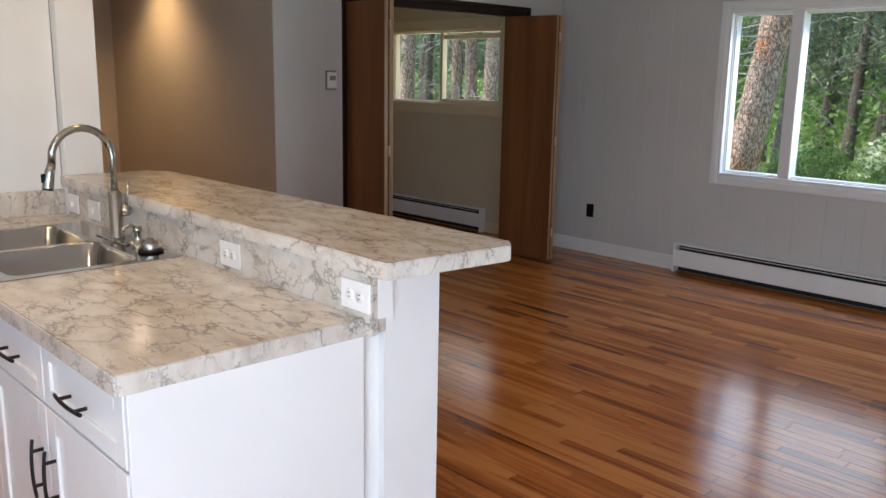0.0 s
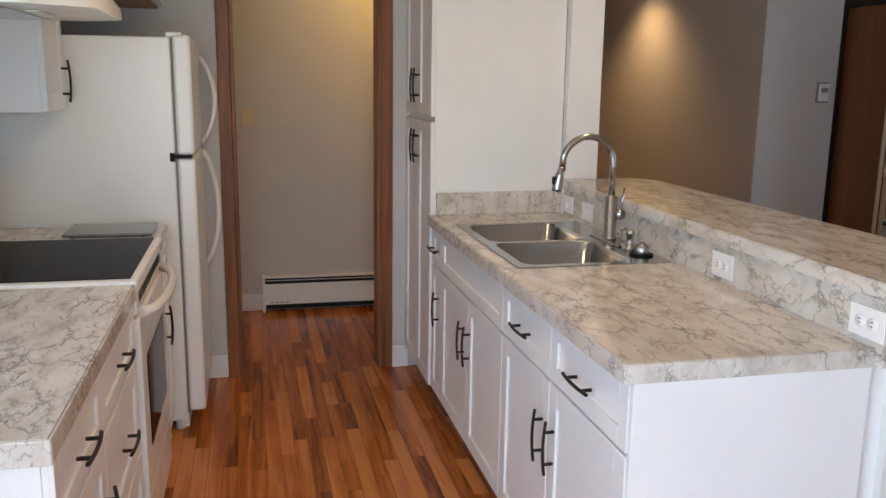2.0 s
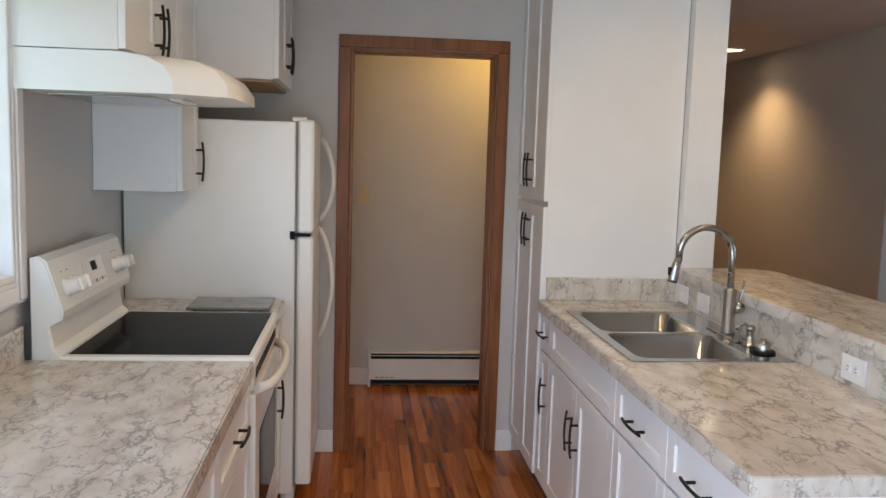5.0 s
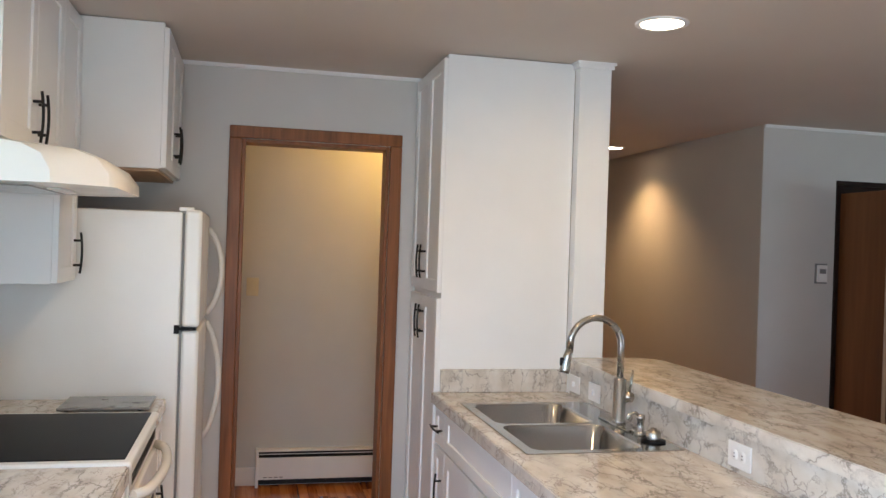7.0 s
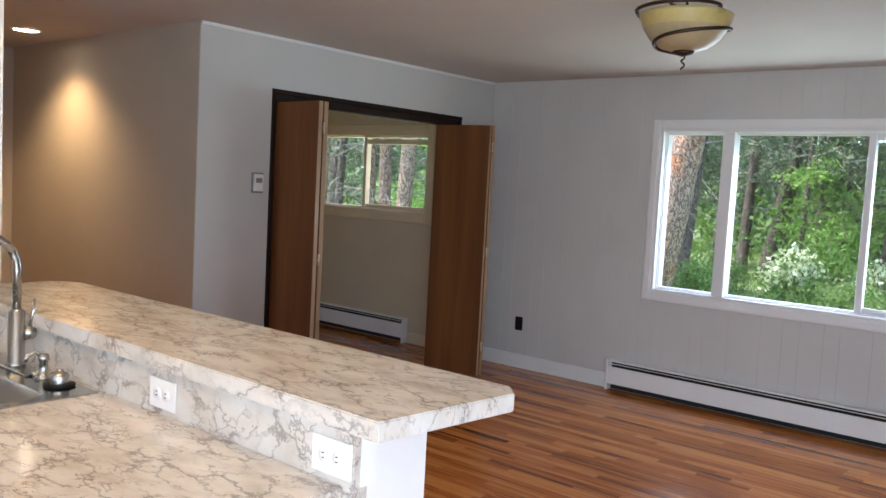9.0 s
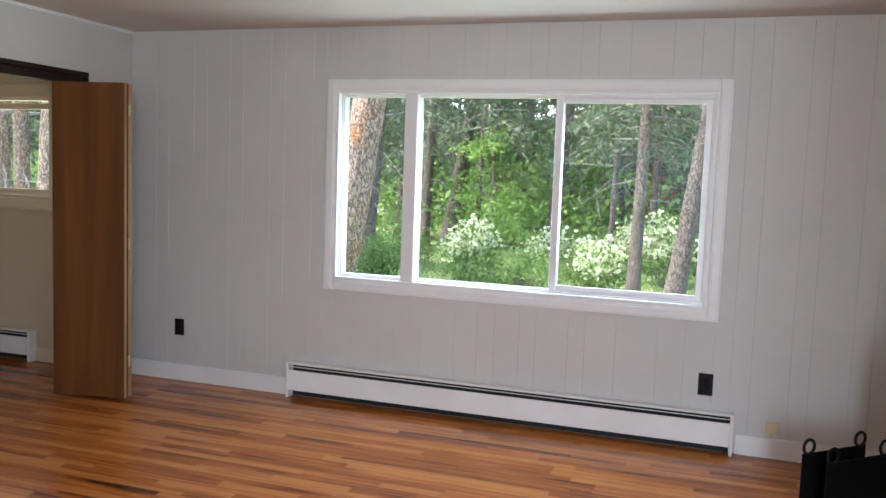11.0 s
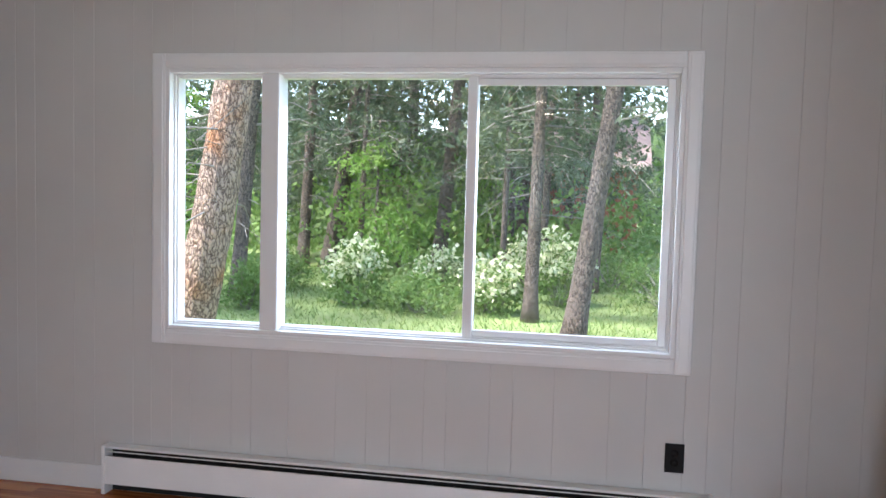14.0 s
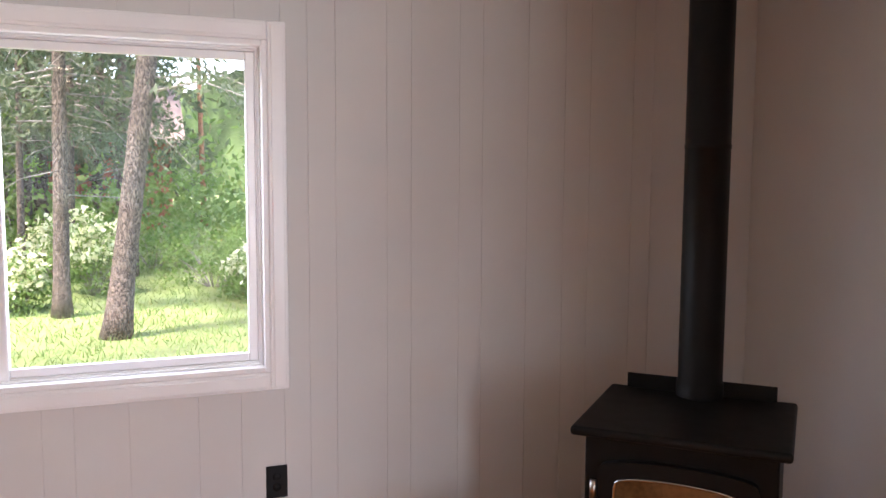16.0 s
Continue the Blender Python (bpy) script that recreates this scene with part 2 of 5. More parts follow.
def bark_plates(name, crevice, plate, patch, scale):
    """Bark in rough upright plates with dark crevices."""
    mat, n, l, b = material(name)
    tc, mp = n.new("ShaderNodeTexCoord"), n.new("ShaderNodeMapping")
    mp.inputs["Scale"].default_value = (1, 1, 0.45)
    l.new(tc.outputs["Object"], mp.inputs[0])
    w = n.new("ShaderNodeTexNoise")
    w.inputs["Scale"].default_value, w.inputs["Detail"].default_value = scale * 0.8, 4
    l.new(mp.outputs[0], w.inputs[0])
    mx = n.new("ShaderNodeVectorMath")
    mx.operation = "MULTIPLY_ADD"
    mx.inputs[1].default_value = (0.12, 0.12, 0.12)
    l.new(w.outputs["Color"], mx.inputs[0]), l.new(mp.outputs[0], mx.inputs[2])
    v = n.new("ShaderNodeTexVoronoi")
    v.feature = "DISTANCE_TO_EDGE"
    v.inputs["Scale"].default_value = scale
    l.new(mx.outputs[0], v.inputs[0])
    r = ramp(n, [(0.0, crevice), (0.16, plate), (0.6, tuple(min(1, c * 1.35) for c in plate))])
    l.new(v.outputs[0], r.inputs[0])
    p = n.new("ShaderNodeTexNoise")
    p.inputs["Scale"].default_value, p.inputs["Detail"].default_value = 2.2, 5
    l.new(tc.outputs["Object"], p.inputs[0])
    pr = n.new("ShaderNodeMapRange")
    pr.inputs[1].default_value, pr.inputs[2].default_value = 0.52, 0.7
    l.new(p.outputs[0], pr.inputs[0])
    m2 = n.new("ShaderNodeMix")
    m2.data_type, m2.blend_type = "RGBA", "MULTIPLY"
    m2.inputs["B"].default_value = (*patch, 1)
    l.new(pr.outputs[0], m2.inputs["Factor"]), l.new(r.outputs[0], m2.inputs["A"]), l.new(m2.outputs["Result"], b.inputs["Base Color"])
    b.inputs["Roughness"].default_value = 0.95
    bm = n.new("ShaderNodeBump")
    bm.inputs["Strength"].default_value, bm.inputs["Distance"].default_value = 1.0, 0.04
    l.new(v.outputs[0], bm.inputs["Height"]), l.new(bm.outputs[0], b.inputs["Normal"])
    return mat


WALL = textured("wall_paint_grey", (0.597, 0.575, 0.553), 0.55, 3.0, 0.025, 260, 0.08)
WALL_HALL = textured("wall_paint_taupe", (0.52, 0.46, 0.39), 0.6, 3.0, 0.03, 260, 0.08)
WALL_OFFICE = textured("wall_paint_tan", (0.60, 0.50, 0.36), 0.6, 3.0, 0.03, 260, 0.08)
CEIL = textured("ceiling_paint", (0.60, 0.55, 0.50), 0.75, 2.0, 0.03, 180, 0.25)
WHITE = textured("white_cabinet_paint", (0.80, 0.79, 0.78), 0.32, 4.0, 0.02, 300, 0.03)
TRIM = textured("white_trim_paint", (0.80, 0.79, 0.78), 0.4, 4.0, 0.03, 200, 0.04)
VINYL = textured("white_vinyl", (0.82, 0.80, 0.79), 0.35, 5.0, 0.02, 200, 0.03)
TAN_TRIM = textured("cream_trim_paint", (0.70, 0.58, 0.40), 0.45, 4.0, 0.03, 200, 0.04)
ENAMEL = textured("white_enamel", (0.82, 0.81, 0.78), 0.2, 5.0, 0.015, 220, 0.03)
METAL_WHITE = textured("white_heater_steel", (0.85, 0.84, 0.83), 0.35, 5.0, 0.03, 150, 0.02)
# near black that puts the shade inside slots and heater gaps into colour
DARK_GAP = textured("dark_shadow_metal", (0.010, 0.010, 0.010), 0.7, 8.0, 0.2, 100, 0.05)
BLACK = textured("black_handle_metal", (0.010, 0.009, 0.008), 0.42, 20.0, 0.2, 300, 0.05, spec=0.3)
IRON = textured("black_stove_steel", (0.007, 0.0065, 0.006), 0.45, 12.0, 0.25, 260, 0.15, spec=0.15)
STEEL = textured("brushed_stainless", (0.42, 0.415, 0.40), 0.17, 8.0, 0.05, 60, 0.0, metal=1.0)
NICKEL = textured("brushed_nickel", (0.42, 0.40, 0.37), 0.26, 10.0, 0.05, 200, 0.03, metal=1.0)
BRONZE = textured("oil_rubbed_bronze", (0.06, 0.032, 0.02), 0.45, 20.0, 0.3, 150, 0.1, metal=0.7)
GLASS_TOP = textured("black_ceramic_glass", (0.006, 0.006, 0.007), 0.07, 9.0, 0.1, 200, 0.0, spec=0.1)
BLACK_PLASTIC = textured("black_plastic", (0.007, 0.006, 0.006), 0.5, 20.0, 0.1, 200, 0.03, spec=0.15)
IVORY = textured("ivory_plastic", (0.66, 0.56, 0.36), 0.4, 20.0, 0.03, 200, 0.02)
GREY_PRINT = textured("grey_print", (0.22, 0.22, 0.22), 0.5, 20.0, 0.05, 200, 0.0)
SLATE = textured("grey_glass_board", (0.17, 0.165, 0.16), 0.16, 14.0, 0.12, 200, 0.02)
BRASS = textured("brass_hinge", (0.62, 0.52, 0.36), 0.35, 20.0, 0.1, 200, 0.0, metal=0.8)
GLASS_TOP.node_tree.nodes["Principled BSDF"].inputs["IOR"].default_value = 1.15
MARBLE = marble()
FLOOR_WOOD = wood("oak_strip_floor", [(0.47, (0.075, 0.019, 0.004)), (0.61, (0.26, 0.071, 0.014)), (0.84, (0.46, 0.142, 0.030)), (1.0, (0.58, 0.215, 0.055))], 1.0, "X", 0.16, 0.36, 0.0, spec=0.28)
TRIM_WOOD = wood("stained_door_casing", [(0.35, (0.11, 0.036, 0.011)), (0.9, (0.34, 0.125, 0.042))], 1.0, "Z", 0.4, spec=0.3)
DOOR_WOOD = wood("walnut_brown_door", [(0.35, (0.075, 0.026, 0.008)), (0.6, (0.145, 0.053, 0.016)), (0.9, (0.21, 0.082, 0.026))], 0.3, "Z", 0.5, spec=0.3)
DOOR_EDGE = wood("pale_door_edge", [(0.35, (0.22, 0.12, 0.055)), (0.9, (0.40, 0.24, 0.12))], 1.0, "Z", 0.45)
DARK_JAMB = wood("dark_stained_jamb", [(0.35, (0.016, 0.009, 0.007)), (0.9, (0.028, 0.014, 0.010))], 1.0, "Z", 0.6, spec=0.15)
SHELF_WOOD = wood("raw_cabinet_wood", [(0.35, (0.28, 0.18, 0.10)), (0.9, (0.45, 0.31, 0.19))], 1.0, "X", 0.55)
CAN_GLOW = emitter("downlight_glow", (1.0, 0.80, 0.55), 3.5)

GLASS = bpy.data.materials.new("window_glass")
GLASS.use_nodes = True
_n, _l = GLASS.node_tree.nodes, GLASS.node_tree.links
_t, _g, _m, _f = (_n.new(k) for k in ("ShaderNodeBsdfTransparent", "ShaderNodeBsdfGlossy", "ShaderNodeMixShader", "ShaderNodeLayerWeight"))
_g.inputs["Roughness"].default_value = 0.02
_f.inputs["Blend"].default_value = 0.5
_p, _q = _n.new("ShaderNodeMath"), _n.new("ShaderNodeMath")
_p.operation, _q.operation = "POWER", "MULTIPLY_ADD"
_p.inputs[1].default_value, _q.inputs[1].default_value, _q.inputs[2].default_value = 5.0, 0.5, 0.025
_l.new(_f.outputs["Facing"], _p.inputs[0]), _l.new(_p.outputs[0], _q.inputs[0]), _l.new(_q.outputs[0], _m.inputs[0])
_l.new(_t.outputs[0], _m.inputs[1]), _l.new(_g.outputs[0], _m.inputs[2])
_l.new(_m.outputs[0], _n["Material Output"].inputs[0])

# ---- building helpers ----


def to_mesh(name, bm, mat, smooth=False):
    me = bpy.data.meshes.new(name)
    bm.normal_update()
    if smooth:
        for f in bm.faces:
            f.smooth = True
    bm.to_mesh(me)
    bm.free()
    for m in (mat if isinstance(mat, (list, tuple)) else [mat]):
        me.materials.append(m)
    return me


def put(name, me, parent=None, m=None):
    ob = new(name, me)
    if parent:
        ob.parent = parent
    if m is not None:
        ob.matrix_basis = m
    return ob


def add_box(bm, lo, hi, bevel=0.0, seg=2, mi=0):
    lo, hi = [min(a, b) for a, b in zip(lo, hi)], [max(a, b) for a, b in zip(lo, hi)]
    m = Matrix.LocRotScale([(a + b) / 2 for a, b in zip(lo, hi)], None, [b - a for a, b in zip(lo, hi)])
    r = bmesh.ops.create_cube(bm, size=1, matrix=m)
    faces = list({f for v in r["verts"] for f in v.link_faces})
    for f in faces:
        f.material_index = mi
    if bevel:
        edges = list({e for v in r["verts"] for e in v.link_edges})
        bmesh.ops.bevel(bm, geom=edges, offset=bevel, segments=seg, affect="EDGES", profile=0.5, material=mi)


def box(name, lo, hi, mat, bevel=0.003, parent=None, seg=2, m=None):
    bm = bmesh.new()
    add_box(bm, lo, hi, bevel, seg)
    return put(name, to_mesh(name, bm, mat), parent, m)


def boxes(name, items, mat, parent=None, bevel=0.0, m=None):
    bm = bmesh.new()
    for lo, hi in items:
        add_box(bm, lo, hi, bevel, 1)
    return put(name, to_mesh(name, bm, mat), parent, m)


def add_tube(bm, pts, radii, seg=12, cap=True, mi=0):
    pts = [Vector(p) for p in pts]
    if not isinstance(radii, (list, tuple)):
        radii = [radii] * len(pts)
    rings, side = [], None
    for i, p in enumerate(pts):
        d = (pts[min(i + 1, len(pts) - 1)] - pts[max(i - 1, 0)]).normalized()
        if side is None:
            side = d.orthogonal().normalized()
        side = (side - d * side.dot(d)).normalized()
        up = d.cross(side)
        rings.append([bm.verts.new(p + radii[i] * (side * math.cos(2 * math.pi * k / seg) + up * math.sin(2 * math.pi * k / seg))) for k in range(seg)])
    for a, b in zip(rings, rings[1:]):
        for k in range(seg):
            f = bm.faces.new((a[k], a[(k + 1) % seg], b[(k + 1) % seg], b[k]))
            f.smooth, f.material_index = True, mi
    if cap:
        bm.faces.new(rings[0][::-1]).material_index = mi
        bm.faces.new(rings[-1]).material_index = mi


def tube(name, pts, radii, mat, seg=12, parent=None, m=None):
    bm = bmesh.new()
    add_tube(bm, pts, radii, seg)
    return put(name, to_mesh(name, bm, mat), parent, m)


def lathe(name, profile, mat, seg=32, parent=None, m=None):
    """Turns a profile of (radius, height) round the z axis."""
    bm = bmesh.new()
    rings = [[bm.verts.new((r * math.cos(2 * math.pi * k / seg), r * math.sin(2 * math.pi * k / seg), z)) for k in range(seg)] for r, z in profile]
    for a, b in zip(rings, rings[1:]):
        for k in range(seg):
            bm.faces.new((a[k], a[(k + 1) % seg], b[(k + 1) % seg], b[k]))
    bmesh.ops.remove_doubles(bm, verts=bm.verts, dist=0.0002)
    return put(name, to_mesh(name, bm, mat, True), parent, m)


def thing(name, loc, label, category, rz=0, group=""):
    ob = new(name)
    ob.matrix_basis = pose(*loc, 0, 0, rz)
    ob.empty_display_size = 0.1
    return tagged(ob, label, category, group)


def structure(ob, label="", category=""):
    return tagged(ob, label, category, kind="structure")


def shaker(name, w, h, parent, m, t=0.02, rail=0.055):
    """A shaker front, its face towards local -y, from (0, 0, 0) to (w, -t, h)."""
    bm = bmesh.new()
    rail = min(rail, w * 0.28, h * 0.28)
    add_box(bm, (0, -t + 0.008, 0), (w, 0, h), 0)
    for lo, hi in (((0, -t, 0), (rail, -t + 0.009, h)), ((w - rail, -t, 0), (w, -t + 0.009, h)), ((rail, -t, 0), (w - rail, -t + 0.009, rail)), ((rail, -t, h - rail), (w - rail, -t + 0.009, h))):
        add_box(bm, lo, hi, 0.0016, 1)
    return put(name, to_mesh(name, bm, WHITE), parent, m)


def bow_handle(parent, m, span=0.13):
    """A black bar pull, bowed away from the front, along local z, standing off towards -y."""
    bm = bmesh.new()
    pts = [(0, -0.024 - 0.006 * (1 - (2 * k / 10 - 1) ** 2), -span * 0.6 + span * 1.2 * k / 10) for k in range(11)]
    add_tube(bm, pts, 0.0046, 8)
    for z in (-span * 0.36, span * 0.36):
        add_tube(bm, [(0, 0.001, z), (0, -0.027, z)], 0.0048, 8)
    return put("handle", to_mesh("handle", bm, BLACK), parent, m)

# ---- the shell ----
H = 2.40
T = 0.14
YN, YS, XE, XW = 6.745, -0.30, 2.475, -6.15
XD = -3.06          # wall with the doorway at the end of the kitchen
XO = -3.61          # wall with the folding doors
XH = -4.31          # wall behind the doorway
OY0, OY1, OZ = 4.38, 6.33, 2.07
WX0, WX1, WZ0, WZ1 = -2.03, 0.28, 0.80, 2.005     # living room window opening
VX0, VX1, VZ0, VZ1 = -5.93, -4.30, 1.215, 1.965     # office window opening
KX0, KX1, KZ0, KZ1 = -1.30, 0.0, 1.15, 1.98       # kitchen window opening
GX0, GX1, GZ0, GZ1 = 1.15, 2.35, 0.12, 2.12       # unseen opening added in the south wall for fill light
EY0, EY1 = -0.12, 1.22                            # unseen opening added in the east wall for fill light


def wall_x(name, y0, y1, x0, x1, openings, mat, label):
    """A wall along x, with openings (x0, x1, z0, z1) right through it."""
    items, x = [], x0
    for a, b, c, d in sorted(openings):
        items.append(((x, y0, 0), (a, y1, H)))
        if c > 0:
            items.append(((a, y0, 0), (b, y1, c)))
        items.append(((a, y0, d), (b, y1, H)))
        x = b
    items.append(((x, y0, 0), (x1, y1, H)))
    return structure(boxes(name, items, mat), label, "wall")


def wall_y(name, x0, x1, y0, y1, openings, mat, label):
    items, y = [], y0
    for a, b, c, d in sorted(openings):
        items.append(((x0, y, 0), (x1, a, H)))
        if c > 0:
            items.append(((x0, a, 0), (x1, b, c)))
        items.append(((x0, a, d), (x1, b, H)))
        y = b
    items.append(((x0, y, 0), (x1, y1, H)))
    return structure(boxes(name, items, mat), label, "wall")


wall_north = wall_x("wall_north", YN + 0.012, YN + 0.10, XO - 0.12, XE + T, [(WX0, WX1, WZ0, WZ1)], WALL, "pale grey painted wall of vertical panel boards")
wall_x("wall_north_office", YN, YN + 0.10, -6.6, XO - 0.12, [(VX0, VX1, VZ0, VZ1)], WALL_OFFICE, "tan painted office wall under a high window")
wall_x("wall_south", YS - T, YS, XH - T, XE + T, [(KX0, KX1, KZ0, KZ1), (GX0, GX1, GZ0, GZ1)], WALL, "pale grey painted kitchen wall behind the range")
wall_y("wall_east", XE, XE + T, YS, YN + 0.012, [(EY0, EY1, GZ0, GZ1)], WALL, "pale grey painted wall beside the wood stove")
# unseen partition, added to keep south daylight off the stove corner
wall_x("wall_light_blocker", 3.0, 3.11, 1.38, XE, [], WALL, "unseen plain partition added to shade the right of the window wall")
wall_y("wall_west_kitchen", XD - 0.11, XD, YS, 2.10, [(0.62, 1.345, 0, 2.045)], WALL, "pale grey kitchen end wall with a doorway")
wall_y("wall_west_living", XO - 0.12, XO, 3.84, YN, [(OY0, OY1, 0, OZ)], WALL, "pale grey wall with a wide folding door opening")
wall_x("wall_hall_north", 3.838, 3.96, XW, XO - 0.12, [], WALL_HALL, "taupe painted hallway wall under a downlight")
structure(box("wall_hall_corner", (XO - 0.12, 3.836, 0), (XO - 0.002, 3.8398, H), WALL_HALL, 0), "taupe painted return of the hallway wall", "wall")
wall_x("wall_hall_south", 2.10, 2.235, XW, -2.45, [], WALL_HALL, "painted wall between pantry and hallway")
wall_y("wall_hall_end", XW - T, XW, 2.10, 3.96, [], WALL_HALL, "taupe painted end wall of the hallway")
wall_y("wall_backhall", XH - T, XH, YS, 2.10, [], WALL, "grey painted wall behind the kitchen doorway")
wall_y("wall_office_west", -6.6, -6.5, 3.96, YN, [], WALL_OFFICE, "tan painted side wall of the office")
# reaches past the south wall: unseen eave added to block the sun
structure(box("ceiling", (-6.7, YS - 0.75, H), (XE + T, YN + 0.18, H + 0.1), CEIL, 0), "matt off-white painted ceiling with faint texture", "ceiling")
# the square post at the end of the breakfast bar, with its small crown
post = structure(boxes("column", [((-2.45, 2.085, 0), (-2.395, 2.235, H - 0.03)), ((-2.46, 2.075, H - 0.03), (-2.385, 2.245, H - 0.012)), ((-2.465, 2.068, H - 0.012), (-2.378, 2.252, H))], TRIM), "white painted end post beside the tall pantry", "post")

# thin cove along the ceiling
structure(boxes("trim", [((XD, YS, H - 0.018), (XD + 0.014, 2.08, H)), ((XO, 3.84, H - 0.018), (XO + 0.014, YN, H))], TRIM), "thin white trim strip under the ceiling", "trim")

# baseboards
base_items = [((XO + 0.012, YN - 0.014, 0), (-2.33, YN, 0.115)), ((0.47, YN - 0.014, 0), (XE, YN, 0.115)), ((XE - 0.014, 2.6, 0), (XE, YN - 0.014, 0.115)),
              ((XO, OY1 + 0.06, 0), (XO + 0.012, YN, 0.115)), ((XO, 3.84, 0), (XO + 0.012, OY0 - 0.06, 0.115)),
              ((XD, 0.1, 0), (XD + 0.014, 0.565, 0.115)), ((XD, 1.4, 0), (XD + 0.014, 1.49, 0.115)),
              ((XH, YS, 0), (XH + 0.014, 0.75, 0.115))]
structure(boxes("baseboard", base_items, TRIM, bevel=0.003), "white painted baseboard along the floor", "baseboard")
structure(boxes("baseboard_office", [((-4.45, YN - 0.014, 0), (XO - 0.12, YN, 0.10))], TAN_TRIM, bevel=0.003), "cream baseboard in the office", "baseboard")

# ---- door casings ----
dc = structure(thing("door_1", (XD, 0.98, 0), "stained wooden doorway casing, no door leaf", "doorway"))
for y0, y1, z0, z1, nm in ((-0.42, -0.36, 0, 2.045, "jamb"), (0.365, 0.425, 0, 2.045, "jamb"), (-0.42, 0.425, 2.046, 2.105, "header")):
    box(nm, (0.0005, y0, z0), (0.018, y1, z1), TRIM_WOOD, 0.004, dc)
for y0, y1, z0, z1 in ((-0.36, -0.342, 0, 2.045), (0.347, 0.365, 0, 2.045), (-0.342, 0.347, 2.026, 2.045)):
    box("lining", (-0.125, y0 + 0.0005, z0), (-0.0005, y1 - 0.0005, z1 - 0.0005), TRIM_WOOD, 0.002, dc)
hook = thing("ceiling_hook", (-3.9, 1.224, 2.15), "small dark hook hanging below the ceiling", "hook")
tube("shank", [(0, 0, 0.2495), (0, 0, 0.02), (0.0, 0.012, 0.0), (0, 0.02, -0.02), (0, 0.005, -0.035), (0, -0.01, -0.025)], 0.004, BRONZE, 8, hook)

od = structure(thing("door_2", (XO, (OY0 + OY1) / 2, 0), "dark stained frame of the wide folding door opening", "doorway"))
hw = (OY1 - OY0) / 2
box("jamb", (-0.125, -hw - 0.0, 0), (0.012, -hw + 0.03, OZ - 0.031), DARK_JAMB, 0.003, od)
box("jamb", (-0.125, hw - 0.03, 0), (0.004, hw, OZ - 0.031), DARK_JAMB, 0.003, od)
box("header", (-0.125, -hw, OZ - 0.03), (0.006, hw, OZ - 0.0005), DARK_JAMB, 0.003, od)
box("track", (-0.075, -hw + 0.031, OZ - 0.085), (-0.01, hw - 0.031, OZ - 0.031), DARK_JAMB, 0.003, od)


def bifold(name, pts, hinge_at):
    """Two flush door leaves folded together: from the jamb to the fold, and back to the track."""
    ob = thing(name, (*pts[0], 0), "brown flush wooden folding door, folded open", "folding door", group="folding doors of the opening")
    o = Vector(pts[0])
    for a, b in ((pts[0], pts[1]), (pts[2], pts[3])):
        a, b = Vector(a) - o, Vector(b) - o
        d = b - a
        leaf = box("leaf", (0.0, -0.016, 0.018), (d.length, 0.016, 1.985), [DOOR_WOOD, DOOR_EDGE], 0.002, ob, 1, pose(a.x, a.y, 0, 0, 0, math.degrees(math.atan2(d.y, d.x))))
        for f in leaf.data.polygons:
            if abs(f.normal.x) > 0.6:
                f.material_index = 1
    h = Vector(hinge_at) - o
    for z in (0.25, 1.0, 1.82):
        tube("hinge", [(h.x, h.y, z - 0.035), (h.x, h.y, z + 0.035)], 0.007, BRASS, 8, ob)
    return ob


bifold("folding_door", [(-3.62, 4.435), (-3.185, 4.425), (-3.65, 4.52), (-3.185, 4.468)], (-3.178, 4.447))
bifold("folding_door", [(-3.62, 6.27), (-3.175, 6.20), (-3.645, 6.065), (-3.175, 6.158)], (-3.168, 6.18))

# ---- windows ----


def window(name, x0, x1, z0, z1, bars, mat, label, casing=0.068, y=YN):
    """A window in a wall along x that faces -y; bars: (x0, x1, proud) uprights, panes between them."""
    ob = structure(thing(name, ((x0 + x1) / 2, y, z0), label, "window"))
    w, h = (x1 - x0) / 2, z1 - z0
    for a, b, c, d in ((-w - casing, -w, -casing, h + casing), (w, w + casing, -casing, h + casing), (-w, w, -casing, 0), (-w, w, h, h + casing)):
        box("casing", (a, -0.020, c), (b, -0.001, d), mat, 0.006, ob)
        box("casing_bead", (a + 0.012, -0.027, c + 0.012), (b - 0.012, -0.0205, d - 0.012), mat, 0.003, ob)
    for a, b, c, d in ((-w, -w + 0.02, 0, h), (w - 0.02, w, 0, h), (-w + 0.02, w - 0.02, 0, 0.02), (-w + 0.02, w - 0.02, h - 0.02, h)):
        box("frame", (a, -0.018, c), (b, 0.11, d), mat, 0.004, ob)
    # stepped vinyl frame behind
    for k, (yy, in0) in enumerate(((0.022, 0.028), (0.036, 0.036))):
        for a, b, c, d in ((-w + 0.02, -w + in0, 0.02, h - 0.02), (w - in0, w - 0.02, 0.02, h - 0.02), (-w + in0, w - in0, 0.02, in0), (-w + in0, w - in0, h - in0, h - 0.02)):
            box("frame", (a, yy, c), (b, 0.108 - 0.004 * k, d), mat, 0.003, ob)
    xs = -w + 0.036
    for a, b, front in bars:
        a, b = a - (x0 + x1) / 2, b - (x0 + x1) / 2
        box("mullion", (a, front, 0.0205), (b, 0.095, h - 0.0205), mat, 0.006, ob)
        g = box("pane", (xs - 0.004, 0.064, 0.03), (a + 0.004, 0.068, h - 0.03), GLASS, 0, ob)
        g.visible_shadow = False
        xs = b
    g = box("pane", (xs - 0.004, 0.064, 0.03), (w - 0.033, 0.068, h - 0.03), GLASS, 0, ob)
    g.visible_shadow = False
    return ob


